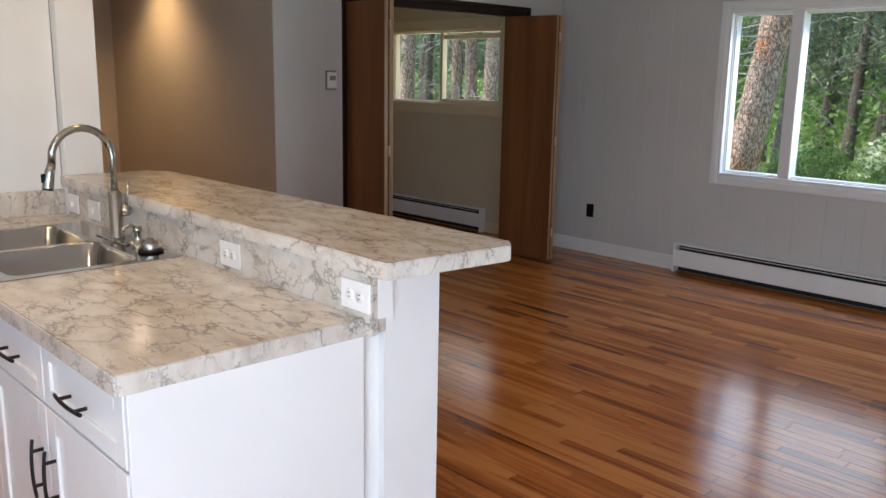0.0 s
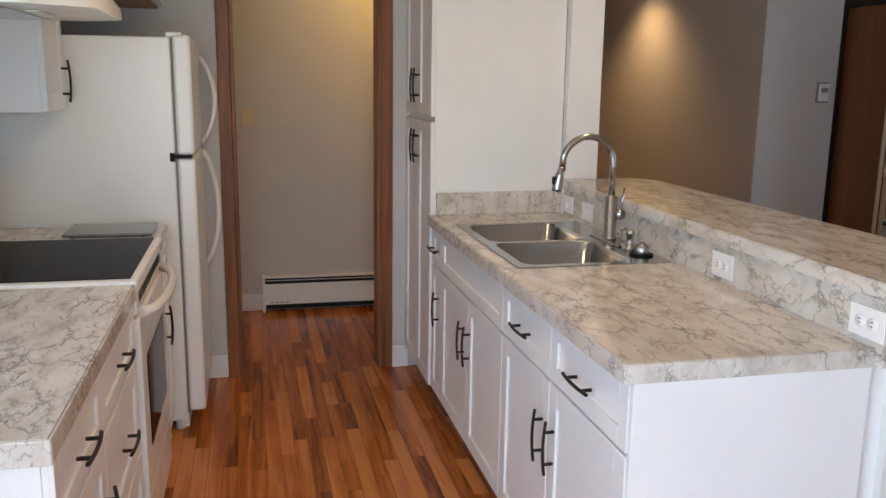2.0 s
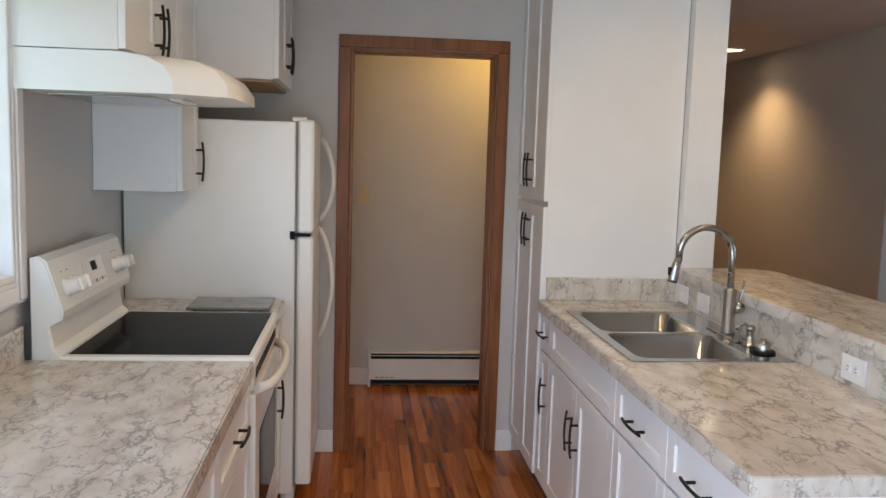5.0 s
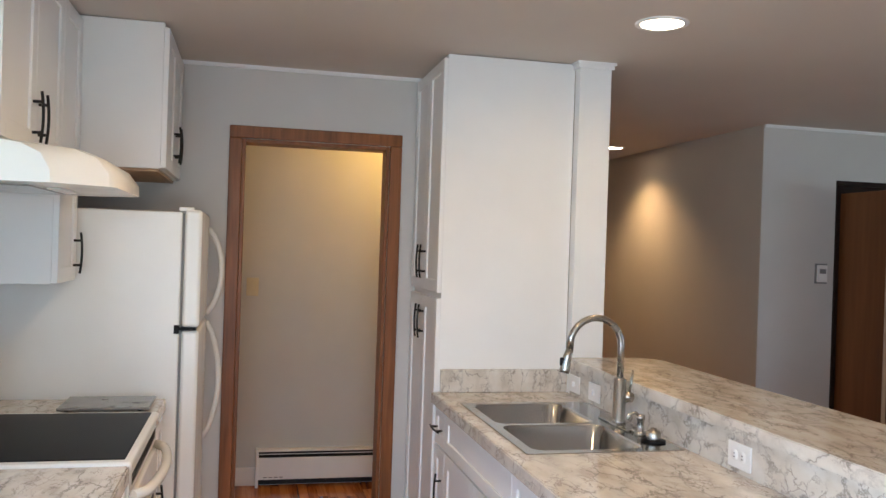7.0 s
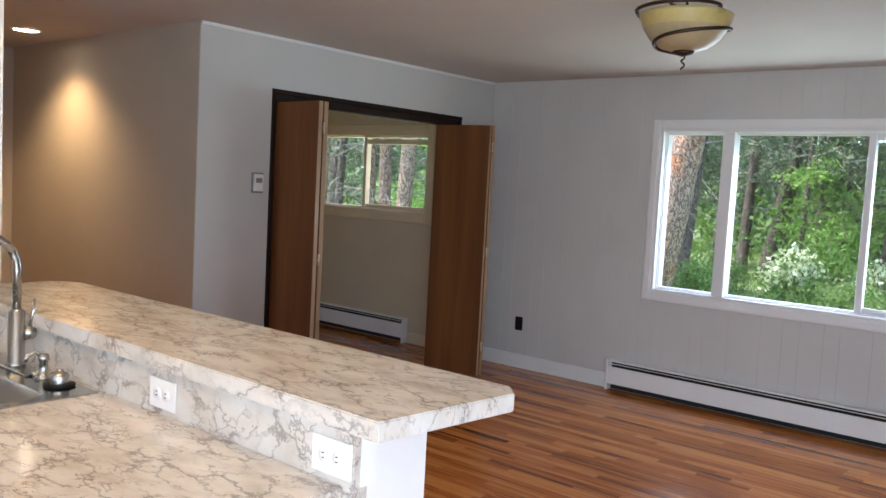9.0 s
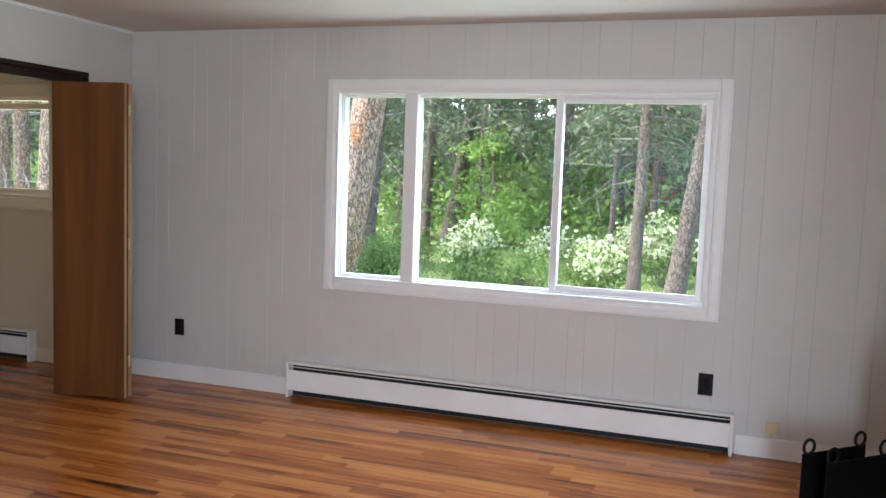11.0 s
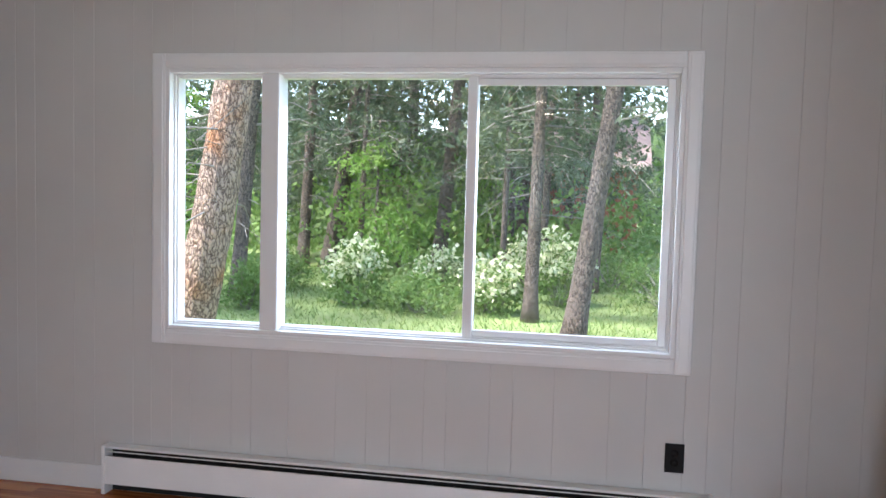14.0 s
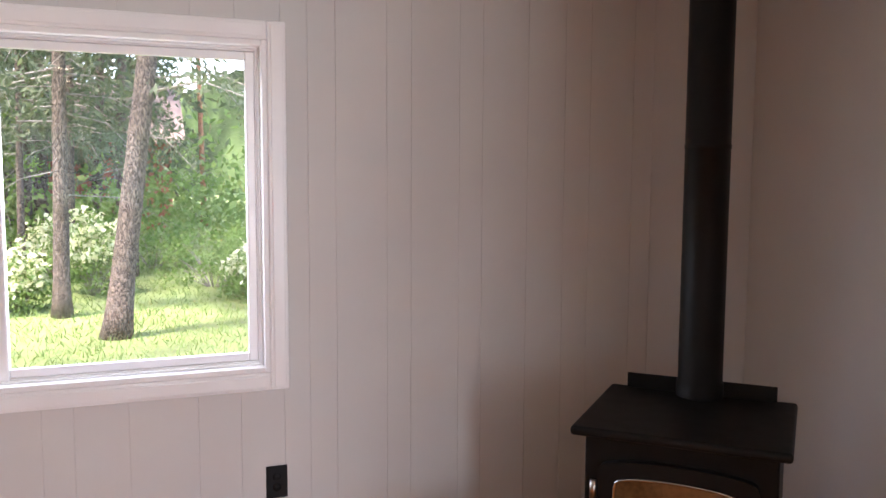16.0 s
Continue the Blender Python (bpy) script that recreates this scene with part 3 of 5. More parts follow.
win = window("window_1", WX0, WX1, WZ0, WZ1, [(-1.565, -1.480, -0.014), (-0.632, -0.588, 0.030)], VINYL, "wide white framed three pane window onto woodland")
# the sliding sash stands inward on the right
for a, b, c, d in ((1.085, 1.1185, 0.0365, 1.168), (0.288, 1.0845, 0.0365, 0.066), (0.288, 1.0845, 1.138, 1.168)):
    box("sash", (a, 0.040, c), (b, 0.0635, d), VINYL, 0.004, win)
off_win = window("window_2", VX0, VX1, VZ0, VZ1, [(-5.185, -5.150, 0.03)], TAN_TRIM, "cream framed high sliding window of the office", 0.085)
for a, b, c, d in ((0.745, 0.779, 0.0365, 0.693), (-0.034, 0.7445, 0.0365, 0.064), (-0.034, 0.7445, 0.650, 0.693)):
    box("sash", (a, 0.040, c), (b, 0.0635, d), TAN_TRIM, 0.004, off_win)
kw = window("window_3", -KX1, -KX0, KZ0, KZ1, [(0.61, 0.69, 0.03)], VINYL, "white framed window above the kitchen counter")
kw.matrix_basis = pose((KX0 + KX1) / 2, YS, KZ0, 0, 0, 180)
# unseen south opening, added as a source for the living room fill
ew = window("added_opening_south", -GX1, -GX0, GZ0, GZ1, [(-1.79, -1.71, 0.03)], VINYL, "unseen glazed opening added in the south wall for fill light")
ew.matrix_basis = pose((GX0 + GX1) / 2, YS, GZ0, 0, 0, 180)
# unseen east opening, added as a source for the kitchen fill
ee = window("added_opening_east", 0, EY1 - EY0, GZ0, GZ1, [(0.63, 0.71, 0.03)], VINYL, "unseen glazed opening added in the east wall for fill light")
ee.matrix_basis = pose(XE, (EY0 + EY1) / 2, GZ0, 0, 0, -90)

# ---- kitchen: island ----
CX0, CX1 = -2.452, -0.425       # island counter
CF, CB = 1.470, 2.085
DF = 1.505                      # face of the cabinet boxes


def cabinet(name, x0, x1, y0, y1, z0, z1, label, toe=True):
    """An empty cabinet box at the world place; fronts are added to it."""
    ob = thing(name, (x0, y0, 0), label, "cabinet", group="kitchen cabinets")
    items = [((0.0005, 0, z0 + (0.1 if toe else 0)), (x1 - x0 - 0.0005, y1 - y0, z1))]
    if toe:
        items.append(((0.0005, 0.06, z0), (x1 - x0 - 0.0005, y1 - y0, z0 + 0.1)))
    boxes("body", items, WHITE, ob, 0.001)
    return ob



def front(cab, x0, x1, z0, z1, handle=None, face=1, depth=0.0, kind="door"):
    """A shaker front on a cabinet; handle (x, z, 'v' or 'h'). face 1: towards -y, -1: towards +y."""
    g = 0.002
    if face > 0:
        m = pose(x0 + g, -0.0005, z0 + g)
    else:
        m = pose(x1 - g, depth + 0.0005, z0 + g, 0, 0, 180)
    d = shaker(kind, x1 - x0 - 2 * g, z1 - z0 - 2 * g, cab, m)
    if handle:
        x, z, way = handle
        lx = x - x0 - g if face > 0 else x1 - g - x
        bow_handle(d, pose(lx, -0.020, z - z0 - g, 0, 90 if way == "h" else 0, 0))
    return d


c = cabinet("base_cabinet", -0.915, -0.435, DF, 2.08, 0, 0.872, "white shaker base cabinet with drawer and door, island end")
front(c, 0, 0.48, 0.70, 0.868, (0.23, 0.775, "h"), kind="drawer_front")
front(c, 0, 0.48, 0.11, 0.695, (0.045, 0.52, "v"))
box("end_panel", (0.4805, -0.018, 0.0), (0.4945, 0.575, 0.872), WHITE, 0.002, c)
c = cabinet("base_cabinet", -1.36, -0.917, DF, 2.08, 0, 0.872, "white shaker base cabinet with drawer and door")
front(c, 0, 0.443, 0.70, 0.868, (0.22, 0.775, "h"), kind="drawer_front")
front(c, 0, 0.443, 0.11, 0.695, (0.40, 0.52, "v"))
c = cabinet("sink_cabinet", -2.26, -1.362, DF, 2.08, 0, 0.70, "white shaker sink cabinet with two doors and false front")
front(c, 0, 0.898, 0.70, 0.868, None, kind="false_front")
front(c, 0, 0.449, 0.11, 0.695, (0.41, 0.52, "v"))
front(c, 0.449, 0.898, 0.11, 0.695, (0.49, 0.52, "v"))
box("rail", (0.001, 0.001, 0.701), (0.897, 0.03, 0.872), WHITE, 0.001, c)
box("rail", (0.001, 0.55, 0.701), (0.897, 0.574, 0.872), WHITE, 0.001, c)
c = cabinet("base_cabinet", -2.452, -2.262, DF, 2.08, 0, 0.872, "narrow white shaker base cabinet beside the pantry")
front(c, 0, 0.19, 0.70, 0.868, (0.095, 0.775, "h"), kind="drawer_front")
front(c, 0, 0.19, 0.11, 0.695, (0.15, 0.52, "v"))

# tall pantry
p = cabinet("pantry_cabinet", XD + 0.004, -2.455, DF - 0.01, 2.084, 0, H - 0.004, "tall white pantry cabinet reaching the ceiling")
pw = -2.455 - XD - 0.004
for a, b, hx in ((0.0, pw / 2, pw / 2 - 0.035), (pw / 2, pw, pw / 2 + 0.035)):
    front(p, a, b, 0.11, 1.325, (hx, 1.20, "v"))
    front(p, a, b, 1.345, H - 0.02, (hx, 1.48, "v"))
box("side_panel", (pw + 0.0005, -0.002, 0.10), (pw + 0.003, 0.588, H - 0.005), WHITE, 0.0008, p)

# island counter with a cut-out for the sink
SX0, SX1, SY0, SY1 = -2.18, -1.345, 1.525, 2.06
ct = thing("island_countertop", (0, 0, 0), "cream marble-patterned laminate countertop on the island", "countertop")
zt, zb = 0.914, 0.873
hx0, hx1, hy0, hy1 = SX0 + 0.03, SX1 - 0.03, SY0 + 0.03, SY1 - 0.03
top = boxes("top", [((CX0, CF, zb), (hx0, CB - 0.001, zt)), ((hx1, CF, zb), (CX1, CB - 0.001, zt)), ((hx0, CF, zb), (hx1, hy0, zt)), ((hx0, hy1, zb), (hx1, CB - 0.001, zt))], MARBLE, ct)
box("front_edge", (CX0, CF - 0.006, zb - 0.004), (CX1 + 0.004, CF - 0.0004, zt - 0.001), MARBLE, 0.0025, ct)
box("end_edge", (CX1 + 0.0004, CF - 0.0004, zb - 0.004), (CX1 + 0.006, 2.1485, zt - 0.001), MARBLE, 0.0025, ct)
box("backsplash", (-2.40, CB, zt - 0.04), (-0.395, CB + 0.018, 1.032), MARBLE, 0.001, ct)
box("side_splash", (-2.452, CF + 0.03, zt + 0.0005), (-2.434, CB - 0.0005, 1.015), MARBLE, 0.002, ct)

# knee wall and bar
knee = structure(boxes("wall_knee", [((-2.394, 2.1035, 0), (-0.45, 2.33, 1.032)), ((-0.4495, 2.148, 0), (-0.425, 2.335, 1.032)), ((-0.4495, 2.1035, 0.915), (-0.392, 2.147, 1.032))], TRIM), "white painted half wall carrying the breakfast bar", "wall")
bar = thing("bar_top", (0, 0, 1.0), "cream marble-patterned laminate raised breakfast bar top", "countertop")
bm = bmesh.new()
outline = [(-2.392, 2.056), (-0.306, 2.056), (-0.270, 2.44), (-0.315, 2.487), (-2.30, 2.487), (-2.392, 2.42)]
lo_v = [bm.verts.new((x, y, 0.034)) for x, y in outline]
hi_v = [bm.verts.new((x, y, 0.075)) for x, y in outline]
bm.faces.new(lo_v[::-1]), bm.faces.new(hi_v)
for k in range(len(outline)):
    bm.faces.new((lo_v[k], lo_v[(k + 1) % 6], hi_v[(k + 1) % 6], hi_v[k]))
bmesh.ops.bevel(bm, geom=[e for e in bm.edges], offset=0.003, segments=2, affect="EDGES")
put("top", to_mesh("top", bm, MARBLE), bar)

# ---- sink and faucet ----
sink = thing("kitchen_sink", ((SX0 + SX1) / 2, (SY0 + SY1) / 2, zt), "double bowl brushed stainless steel drop-in sink", "sink")
bm = bmesh.new()
sw, sd = (SX1 - SX0) / 2, (SY1 - SY0) / 2
bw = [(-sw + 0.035, -0.012), (0.012, sw - 0.035)]
by = (-sd + 0.035, sd - 0.115)
z0 = 0.004
for lo, hi in (((-sw, -sd, 0.0006), (sw, by[0], z0)), ((-sw, by[1], 0.0006), (sw, sd, z0)), ((-sw, by[0], 0.0006), (bw[0][0], by[1], z0)), ((bw[0][1], by[0], 0.0006), (bw[1][0], by[1], z0)), ((bw[1][1], by[0], 0.0006), (sw, by[1], z0))):
    add_box(bm, lo, hi, 0.0)
put("rim", to_mesh("rim", bm, STEEL), sink)
for a, b in bw:
    bm = bmesh.new()
    rings = []
    for inset, z, rad in ((0.0, 0.0035, 0.045), (0.004, -0.004, 0.05), (0.012, -0.15, 0.055), (0.05, -0.172, 0.05), (0.14, -0.178, 0.02)):
        ring = []
        for cx, cy, a0 in ((b - inset - rad, by[1] - inset - rad, 0), (a + inset + rad, by[1] - inset - rad, 90), (a + inset + rad, by[0] + inset + rad, 180), (b - inset - rad, by[0] + inset + rad, 270)):
            for k in range(6):
                an = radians(a0 + 18 * k)
                ring.append(bm.verts.new((cx + rad * math.cos(an), cy + rad * math.sin(an), z)))
        rings.append(ring)
    for r0, r1 in zip(rings, rings[1:]):
        for k in range(24):
            f = bm.faces.new((r0[k], r0[(k + 1) % 24], r1[(k + 1) % 24], r1[k]))
            f.smooth = True
    bm.faces.new(rings[-1])
    put("bowl", to_mesh("bowl", bm, STEEL), sink)
    # corner fillers of the rim
    for cx, cy, sx, sy in ((b, by[1], -1, -1), (a, by[1], 1, -1), (a, by[0], 1, 1), (b, by[0], -1, 1)):
        bm = bmesh.new()
        c0 = bm.verts.new((cx, cy, z0))
        arc = [bm.verts.new((cx + sx * 0.045 * (1 - math.cos(radians(18 * k))), cy + sy * 0.045 * (1 - math.sin(radians(18 * k))), z0)) for k in range(6)]
        for v0, v1 in zip(arc, arc[1:]):
            bm.faces.new((c0, v0, v1))
        put("rim_corner", to_mesh("rim_corner", bm, STEEL), sink)
    lathe("strainer", [(0.0, -0.172), (0.03, -0.172), (0.042, -0.174), (0.045, -0.178)], NICKEL, 20, sink, pose((a + b) / 2, -0.04, 0))

FX, FY = -1.735, 2.012
fau = thing("faucet", (FX, FY, zt + 0.0045), "brushed nickel gooseneck pull-down kitchen faucet", "faucet")
box("deck_plate", (-0.125, -0.028, 0), (0.125, 0.028, 0.006), NICKEL, 0.003, fau)
lathe("base", [(0, 0.006), (0.027, 0.006), (0.027, 0.014), (0.0235, 0.018), (0.0235, 0.165), (0.019, 0.17), (0.013, 0.175), (0, 0.176)], NICKEL, 28, fau)
arc = [(0, 0, 0.16), (0, 0, 0.29)] + [(0, -0.10 + 0.10 * math.cos(radians(a)), 0.29 + 0.10 * math.sin(radians(a))) for a in range(15, 166, 15)] + [(0, -0.2, 0.27)]
tube("spout", arc, 0.0125, NICKEL, 16, fau)
tube("spray_head", [(0, -0.199, 0.278), (0, -0.208, 0.25), (0, -0.217, 0.20), (0, -0.219, 0.19)], [0.0135, 0.0155, 0.0185, 0.017], NICKEL, 16, fau)
box("button", (-0.006, -0.236, 0.215), (0.006, -0.222, 0.245), BLACK_PLASTIC, 0.003, fau)
tube("valve", [(0, 0.016, 0.10), (0, 0.046, 0.10), (0, 0.052, 0.10)], [0.021, 0.021, 0.017], NICKEL, 18, fau)
tube("lever", [(0.0, 0.038, 0.115), (0.004, 0.044, 0.15), (0.008, 0.047, 0.20)], [0.006, 0.0055, 0.0045], NICKEL, 10, fau)
sp = thing("soap_dispenser", (-1.56, 2.012, zt + 0.0045), "small brushed nickel soap dispenser beside the faucet", "soap dispenser")
lathe("body", [(0, 0), (0.022, 0), (0.022, 0.008), (0.012, 0.012), (0.012, 0.05), (0.016, 0.055), (0.014, 0.07), (0, 0.074)], NICKEL, 20, sp)
tube("spout", [(0, 0, 0.06), (0, -0.02, 0.078), (0, -0.045, 0.07), (0, -0.05, 0.055)], 0.006, NICKEL, 10, sp)
sw2 = thing("disposal_button", (-1.465, 2.012, zt + 0.0045), "round nickel disposal button on a dark ring", "button")
lathe("ring", [(0, 0), (0.04, 0), (0.042, 0.005), (0.036, 0.008), (0, 0.008)], BLACK_PLASTIC, 24, sw2)
lathe("cap", [(0.024, 0.008), (0.026, 0.03), (0.020, 0.036), (0.012, 0.038), (0.010, 0.045), (0, 0.046)], NICKEL, 24, sw2)
lathe("hole_cover", [(0, 0), (0.018, 0), (0.018, 0.006), (0.012, 0.012), (0, 0.013)], NICKEL, 20, thing("hole_cover", (-1.62, 2.022, zt + 0.0045), "small round nickel sink hole cover", "hole cover"))


def outlet(loc, rz, plate, wide=False, rocker=False, label="white wall outlet", name="wall_outlet", h=0.115, w=0.075):
    """A wall plate whose face looks to local -y."""
    ob = thing(name, loc, label, "outlet" if not rocker else "light switch", rz)
    if wide:
        w, h = h, w
    box("plate", (-w / 2, -0.006, -h / 2), (w / 2, -0.0004, h / 2), plate, 0.0025, ob)
    if rocker:
        box("toggle", (-0.006, -0.016, -0.012), (0.006, -0.0055, 0.010), plate, 0.002, ob)
    else:
        for s in (-0.02, 0.02):
            cx, cz = (s, 0) if wide else (0, s)
            lathe("socket", [(0, 0.0085), (0.015, 0.0085), (0.0165, 0.0055)], plate, 20, ob, pose(cx, 0, cz, 90))
            for k in (-0.005, 0.005):
                a, b = (0.0035, 0.0012) if wide else (0.0012, 0.0035)
                ox, oz = (0, k) if wide else (k, 0)
                box("slot", (cx + ox - a, -0.0092, cz + oz - b), (cx + ox + a, -0.0086, cz + oz + b), DARK_GAP, 0, ob)
    return ob


outlet((-1.07, CB, 0.966), 0, VINYL, True, label="white outlet set in the marble backsplash")
outlet((-0.456, CB, 0.966), 0, VINYL, True, label="white outlet at the end of the backsplash")
outlet((-2.335, CB, 0.966), 0, VINYL, True, True, label="white switch plate in the marble backsplash", name="light_switch")
outlet((-2.12, CB, 0.966), 0, VINYL, True, True, label="white switch plate behind the sink", name="light_switch")
outlet((-3.203, YN, 0.375), 0, BLACK_PLASTIC, label="black outlet low on the panelled wall")
outlet((0.298, YN, 0.375), 0, BLACK_PLASTIC, label="black outlet on the panelled wall above the heater", h=0.125, w=0.08)
outlet((XO, 4.265, 0.42), 90, BLACK_PLASTIC, label="black outlet beside the folding doors")
outlet((XH, 0.697, 1.26), 90, IVORY, False, True, label="ivory light switch in the back hall", name="light_switch")
outlet((-5.95, YN, 0.37), 0, BLACK_PLASTIC, label="black outlet low on the office wall")

th = thing("thermostat", (XO, 4.283, 1.46), "grey and ivory wall thermostat", "thermostat", 90)
box("plate", (-0.045, -0.008, -0.065), (0.045, -0.0004, 0.065), GREY_PRINT, 0.003, th)
box("cover", (-0.036, -0.024, -0.055), (0.036, -0.0085, 0.055), VINYL, 0.005, th)
box("dial_window", (-0.024, -0.0252, 0.0), (0.024, -0.0242, 0.03), GREY_PRINT, 0, th)

# ---- kitchen: range side ----
LF, LB = 0.368, YS + 0.0
LC = 0.338
lc = thing("range_side_countertop", (0, 0, 0), "cream marble-patterned laminate countertop beside the range", "countertop")
box("top", (-1.335, LB + 0.02, zb), (-0.265, LF - 0.006, zt), MARBLE, 0.0008, lc)
box("front_edge", (-1.335, LF - 0.0056, zb - 0.006), (-0.265, LF, zt - 0.001), MARBLE, 0.0025, lc)
box("end_edge", (-0.2646, LB + 0.02, zb - 0.006), (-0.258, LF, zt - 0.001), MARBLE, 0.0025, lc)
box("backsplash", (-1.335, LB + 0.001, zt - 0.04), (-0.265, LB + 0.0195, 1.015), MARBLE, 0.002, lc)
lc2 = thing("small_countertop", (0, 0, 0), "short marble-patterned countertop between range and refrigerator", "countertop")
box("top", (-2.352, LB + 0.02, zb), (-2.065, LF - 0.006, zt), MARBLE, 0.0008, lc2)
box("front_edge", (-2.352, LF - 0.0056, zb - 0.006), (-2.065, LF, zt - 0.001), MARBLE, 0.0025, lc2)
box("backsplash", (-2.352, LB + 0.001, zt - 0.04), (-2.065, LB + 0.0195, 1.015), MARBLE, 0.002, lc2)
dep = LC - LB - 0.02
c = cabinet("base_cabinet", -0.765, -0.30, LB + 0.02, LC, 0, 0.872, "white shaker base cabinet with drawer and door by the range")
front(c, 0, 0.465, 0.70, 0.866, (0.235, 0.775, "h"), -1, dep, "drawer_front")
front(c, 0, 0.465, 0.11, 0.695, (0.05, 0.52, "v"), -1, dep)
c = cabinet("drawer_cabinet", -1.33, -0.767, LB + 0.02, LC, 0, 0.872, "white shaker drawer cabinet beside the range")
for a, b in ((0.70, 0.866), (0.41, 0.695), (0.11, 0.405)):
    front(c, 0, 0.563, a, b, (0.28, (a + b) / 2, "h"), -1, dep, "drawer_front")
c = cabinet("base_cabinet", -2.352, -2.067, LB + 0.02, LC, 0, 0.872, "narrow white shaker base cabinet beside the refrigerator")
front(c, 0, 0.285, 0.11, 0.866, (0.235, 0.56, "v"), -1, dep)
box("cutting_board", (-2.325, 0.02, zt + 0.006), (-2.09, 0.335, zt + 0.016), SLATE, 0.003)
cb = bpy.data.objects["cutting_board"]
tagged(cb, "grey glass cutting board lying on the counter", "cutting board")
for k, (a, b) in enumerate(((-2.30, 0.05), (-2.115, 0.05), (-2.30, 0.30), (-2.115, 0.30))):
    lathe("foot", [(0, 0), (0.008, 0), (0.008, 0.0065), (0, 0.0065)], BLACK_PLASTIC, 12, cb, pose(a, b, zt))

# range
RX0, RX1 = -2.06, -1.34
rg = thing("range", (RX0, YS, 0), "white electric range with black glass cooktop", "stove")
rw = RX1 - RX0
boxes("body", [((0.004, 0.03, 0.02), (rw - 0.004, 0.635, 0.90)), ((0.03, 0.05, 0.0), (rw - 0.03, 0.60, 0.02))], ENAMEL, rg, 0.004)
box("cooktop_frame", (0.001, 0.11, 0.895), (rw - 0.001, 0.672, 0.922), ENAMEL, 0.010, rg, 3)
box("glass_top", (0.032, 0.128, 0.9205), (rw - 0.036, 0.650, 0.9245), GLASS_TOP, 0.0015, rg)
bm = bmesh.new()
prof = [(0.035, 0.90), (0.118, 0.90), (0.118, 0.925), (0.098, 0.945), (0.086, 1.01), (0.122, 1.03), (0.126, 1.055), (0.082, 1.20), (0.06, 1.215), (0.035, 1.21)]
L = [bm.verts.new((0.002, y, z)) for y, z in prof]
R = [bm.verts.new((rw - 0.002, y, z)) for y, z in prof]
bm.faces.new(L), bm.faces.new(R[::-1])
for k in range(len(prof)):
    bm.faces.new((L[k], R[k], R[(k + 1) % len(prof)], L[(k + 1) % len(prof)]))
bmesh.ops.recalc_face_normals(bm, faces=bm.faces)
bmesh.ops.bevel(bm, geom=[e for e in bm.edges if abs(e.verts[0].co.x - e.verts[1].co.x) < 0.01], offset=0.006, segments=2, affect="EDGES")
put("backguard", to_mesh("backguard", bm, ENAMEL), rg)
tilt = math.degrees(math.atan2(0.044, 0.145))
PANEL = pose(0, 0.126, 1.055, tilt)     # local z runs up the sloping panel, +y out of it
for x in (0.08, 0.145, rw - 0.15, rw - 0.085):
    lathe("knob", [(0.0, 0.040), (0.019, 0.040), (0.021, 0.034), (0.023, 0.006), (0.029, 0.002), (0.029, 0.0), (0, 0)], ENAMEL, 24, rg, PANEL @ pose(x, 0.001, 0.06, -90))
    box("knob_grip", (x - 0.0045, 0.040, 0.04), (x + 0.0045, 0.052, 0.08), ENAMEL, 0.002, rg, 2, PANEL)
box("control_panel", (rw / 2 - 0.10, 0.0005, 0.022), (rw / 2 + 0.10, 0.003, 0.115), VINYL, 0.001, rg, 1, PANEL)
box("display", (rw / 2 - 0.025, 0.0032, 0.075), (rw / 2 + 0.025, 0.0042, 0.105), BLACK_PLASTIC, 0, rg, 1, PANEL)
for k in range(6):
    box("button", (rw / 2 - 0.085 + 0.03 * k, 0.0032, 0.035), (rw / 2 - 0.068 + 0.03 * k, 0.0044, 0.045), GREY_PRINT if k % 2 else ENAMEL, 0, rg, 1, PANEL)
for x in (0.10, 0.14, rw - 0.13, rw - 0.08):
    box("mark", (x - 0.008, 0.0004, 0.108), (x + 0.008, 0.0012, 0.112), GREY_PRINT, 0, rg, 1, PANEL)
box("oven_door", (0.008, 0.6355, 0.23), (rw - 0.008, 0.672, 0.805), ENAMEL, 0.008, rg, 3)
box("oven_window", (0.12, 0.6715, 0.36), (rw - 0.12, 0.6745, 0.66), GLASS_TOP, 0.001, rg)
box("drawer", (0.008, 0.6355, 0.04), (rw - 0.008, 0.668, 0.22), ENAMEL, 0.008, rg, 3)
box("vent_trim", (0.008, 0.6355, 0.815), (rw - 0.008, 0.665, 0.893), ENAMEL, 0.006, rg, 2)
for k in range(26):
    box("vent_slot", (0.06 + 0.023 * k, 0.6652, 0.84 + 0.0), (0.072 + 0.023 * k, 0.6662, 0.872), DARK_GAP, 0, rg)
hp = [(0.05 + (rw - 0.1) * k / 14, 0.672 + 0.058 * math.sin(math.pi * k / 14) ** 0.45, 0.815 + 0.0 * k) for k in range(15)]
tube("oven_handle", hp, 0.0155, ENAMEL, 14, rg)

# refrigerator
FR0, FR1 = -3.02, -2.40
fr = thing("refrigerator", (FR0, YS + 0.01, 0), "white top-freezer refrigerator with curved handles", "refrigerator")
fw = FR1 - FR0
box("body", (0, 0, 0.05), (fw, 0.695, 1.655), ENAMEL, 0.006, fr, 2)
box("gasket", (0.008, 0.6955, 0.08), (fw - 0.008, 0.703, 1.65), GREY_PRINT, 0.001, fr)
box("freezer_door", (0, 0.7035, 1.19), (fw, 0.772, 1.665), ENAMEL, 0.014, fr, 3)
box("fresh_food_door", (0, 0.7035, 0.09), (fw, 0.772, 1.178), ENAMEL, 0.014, fr, 3)
box("kick_grille", (0.02, 0.66, 0.012), (fw - 0.02, 0.70, 0.08), ENAMEL, 0.004, fr)
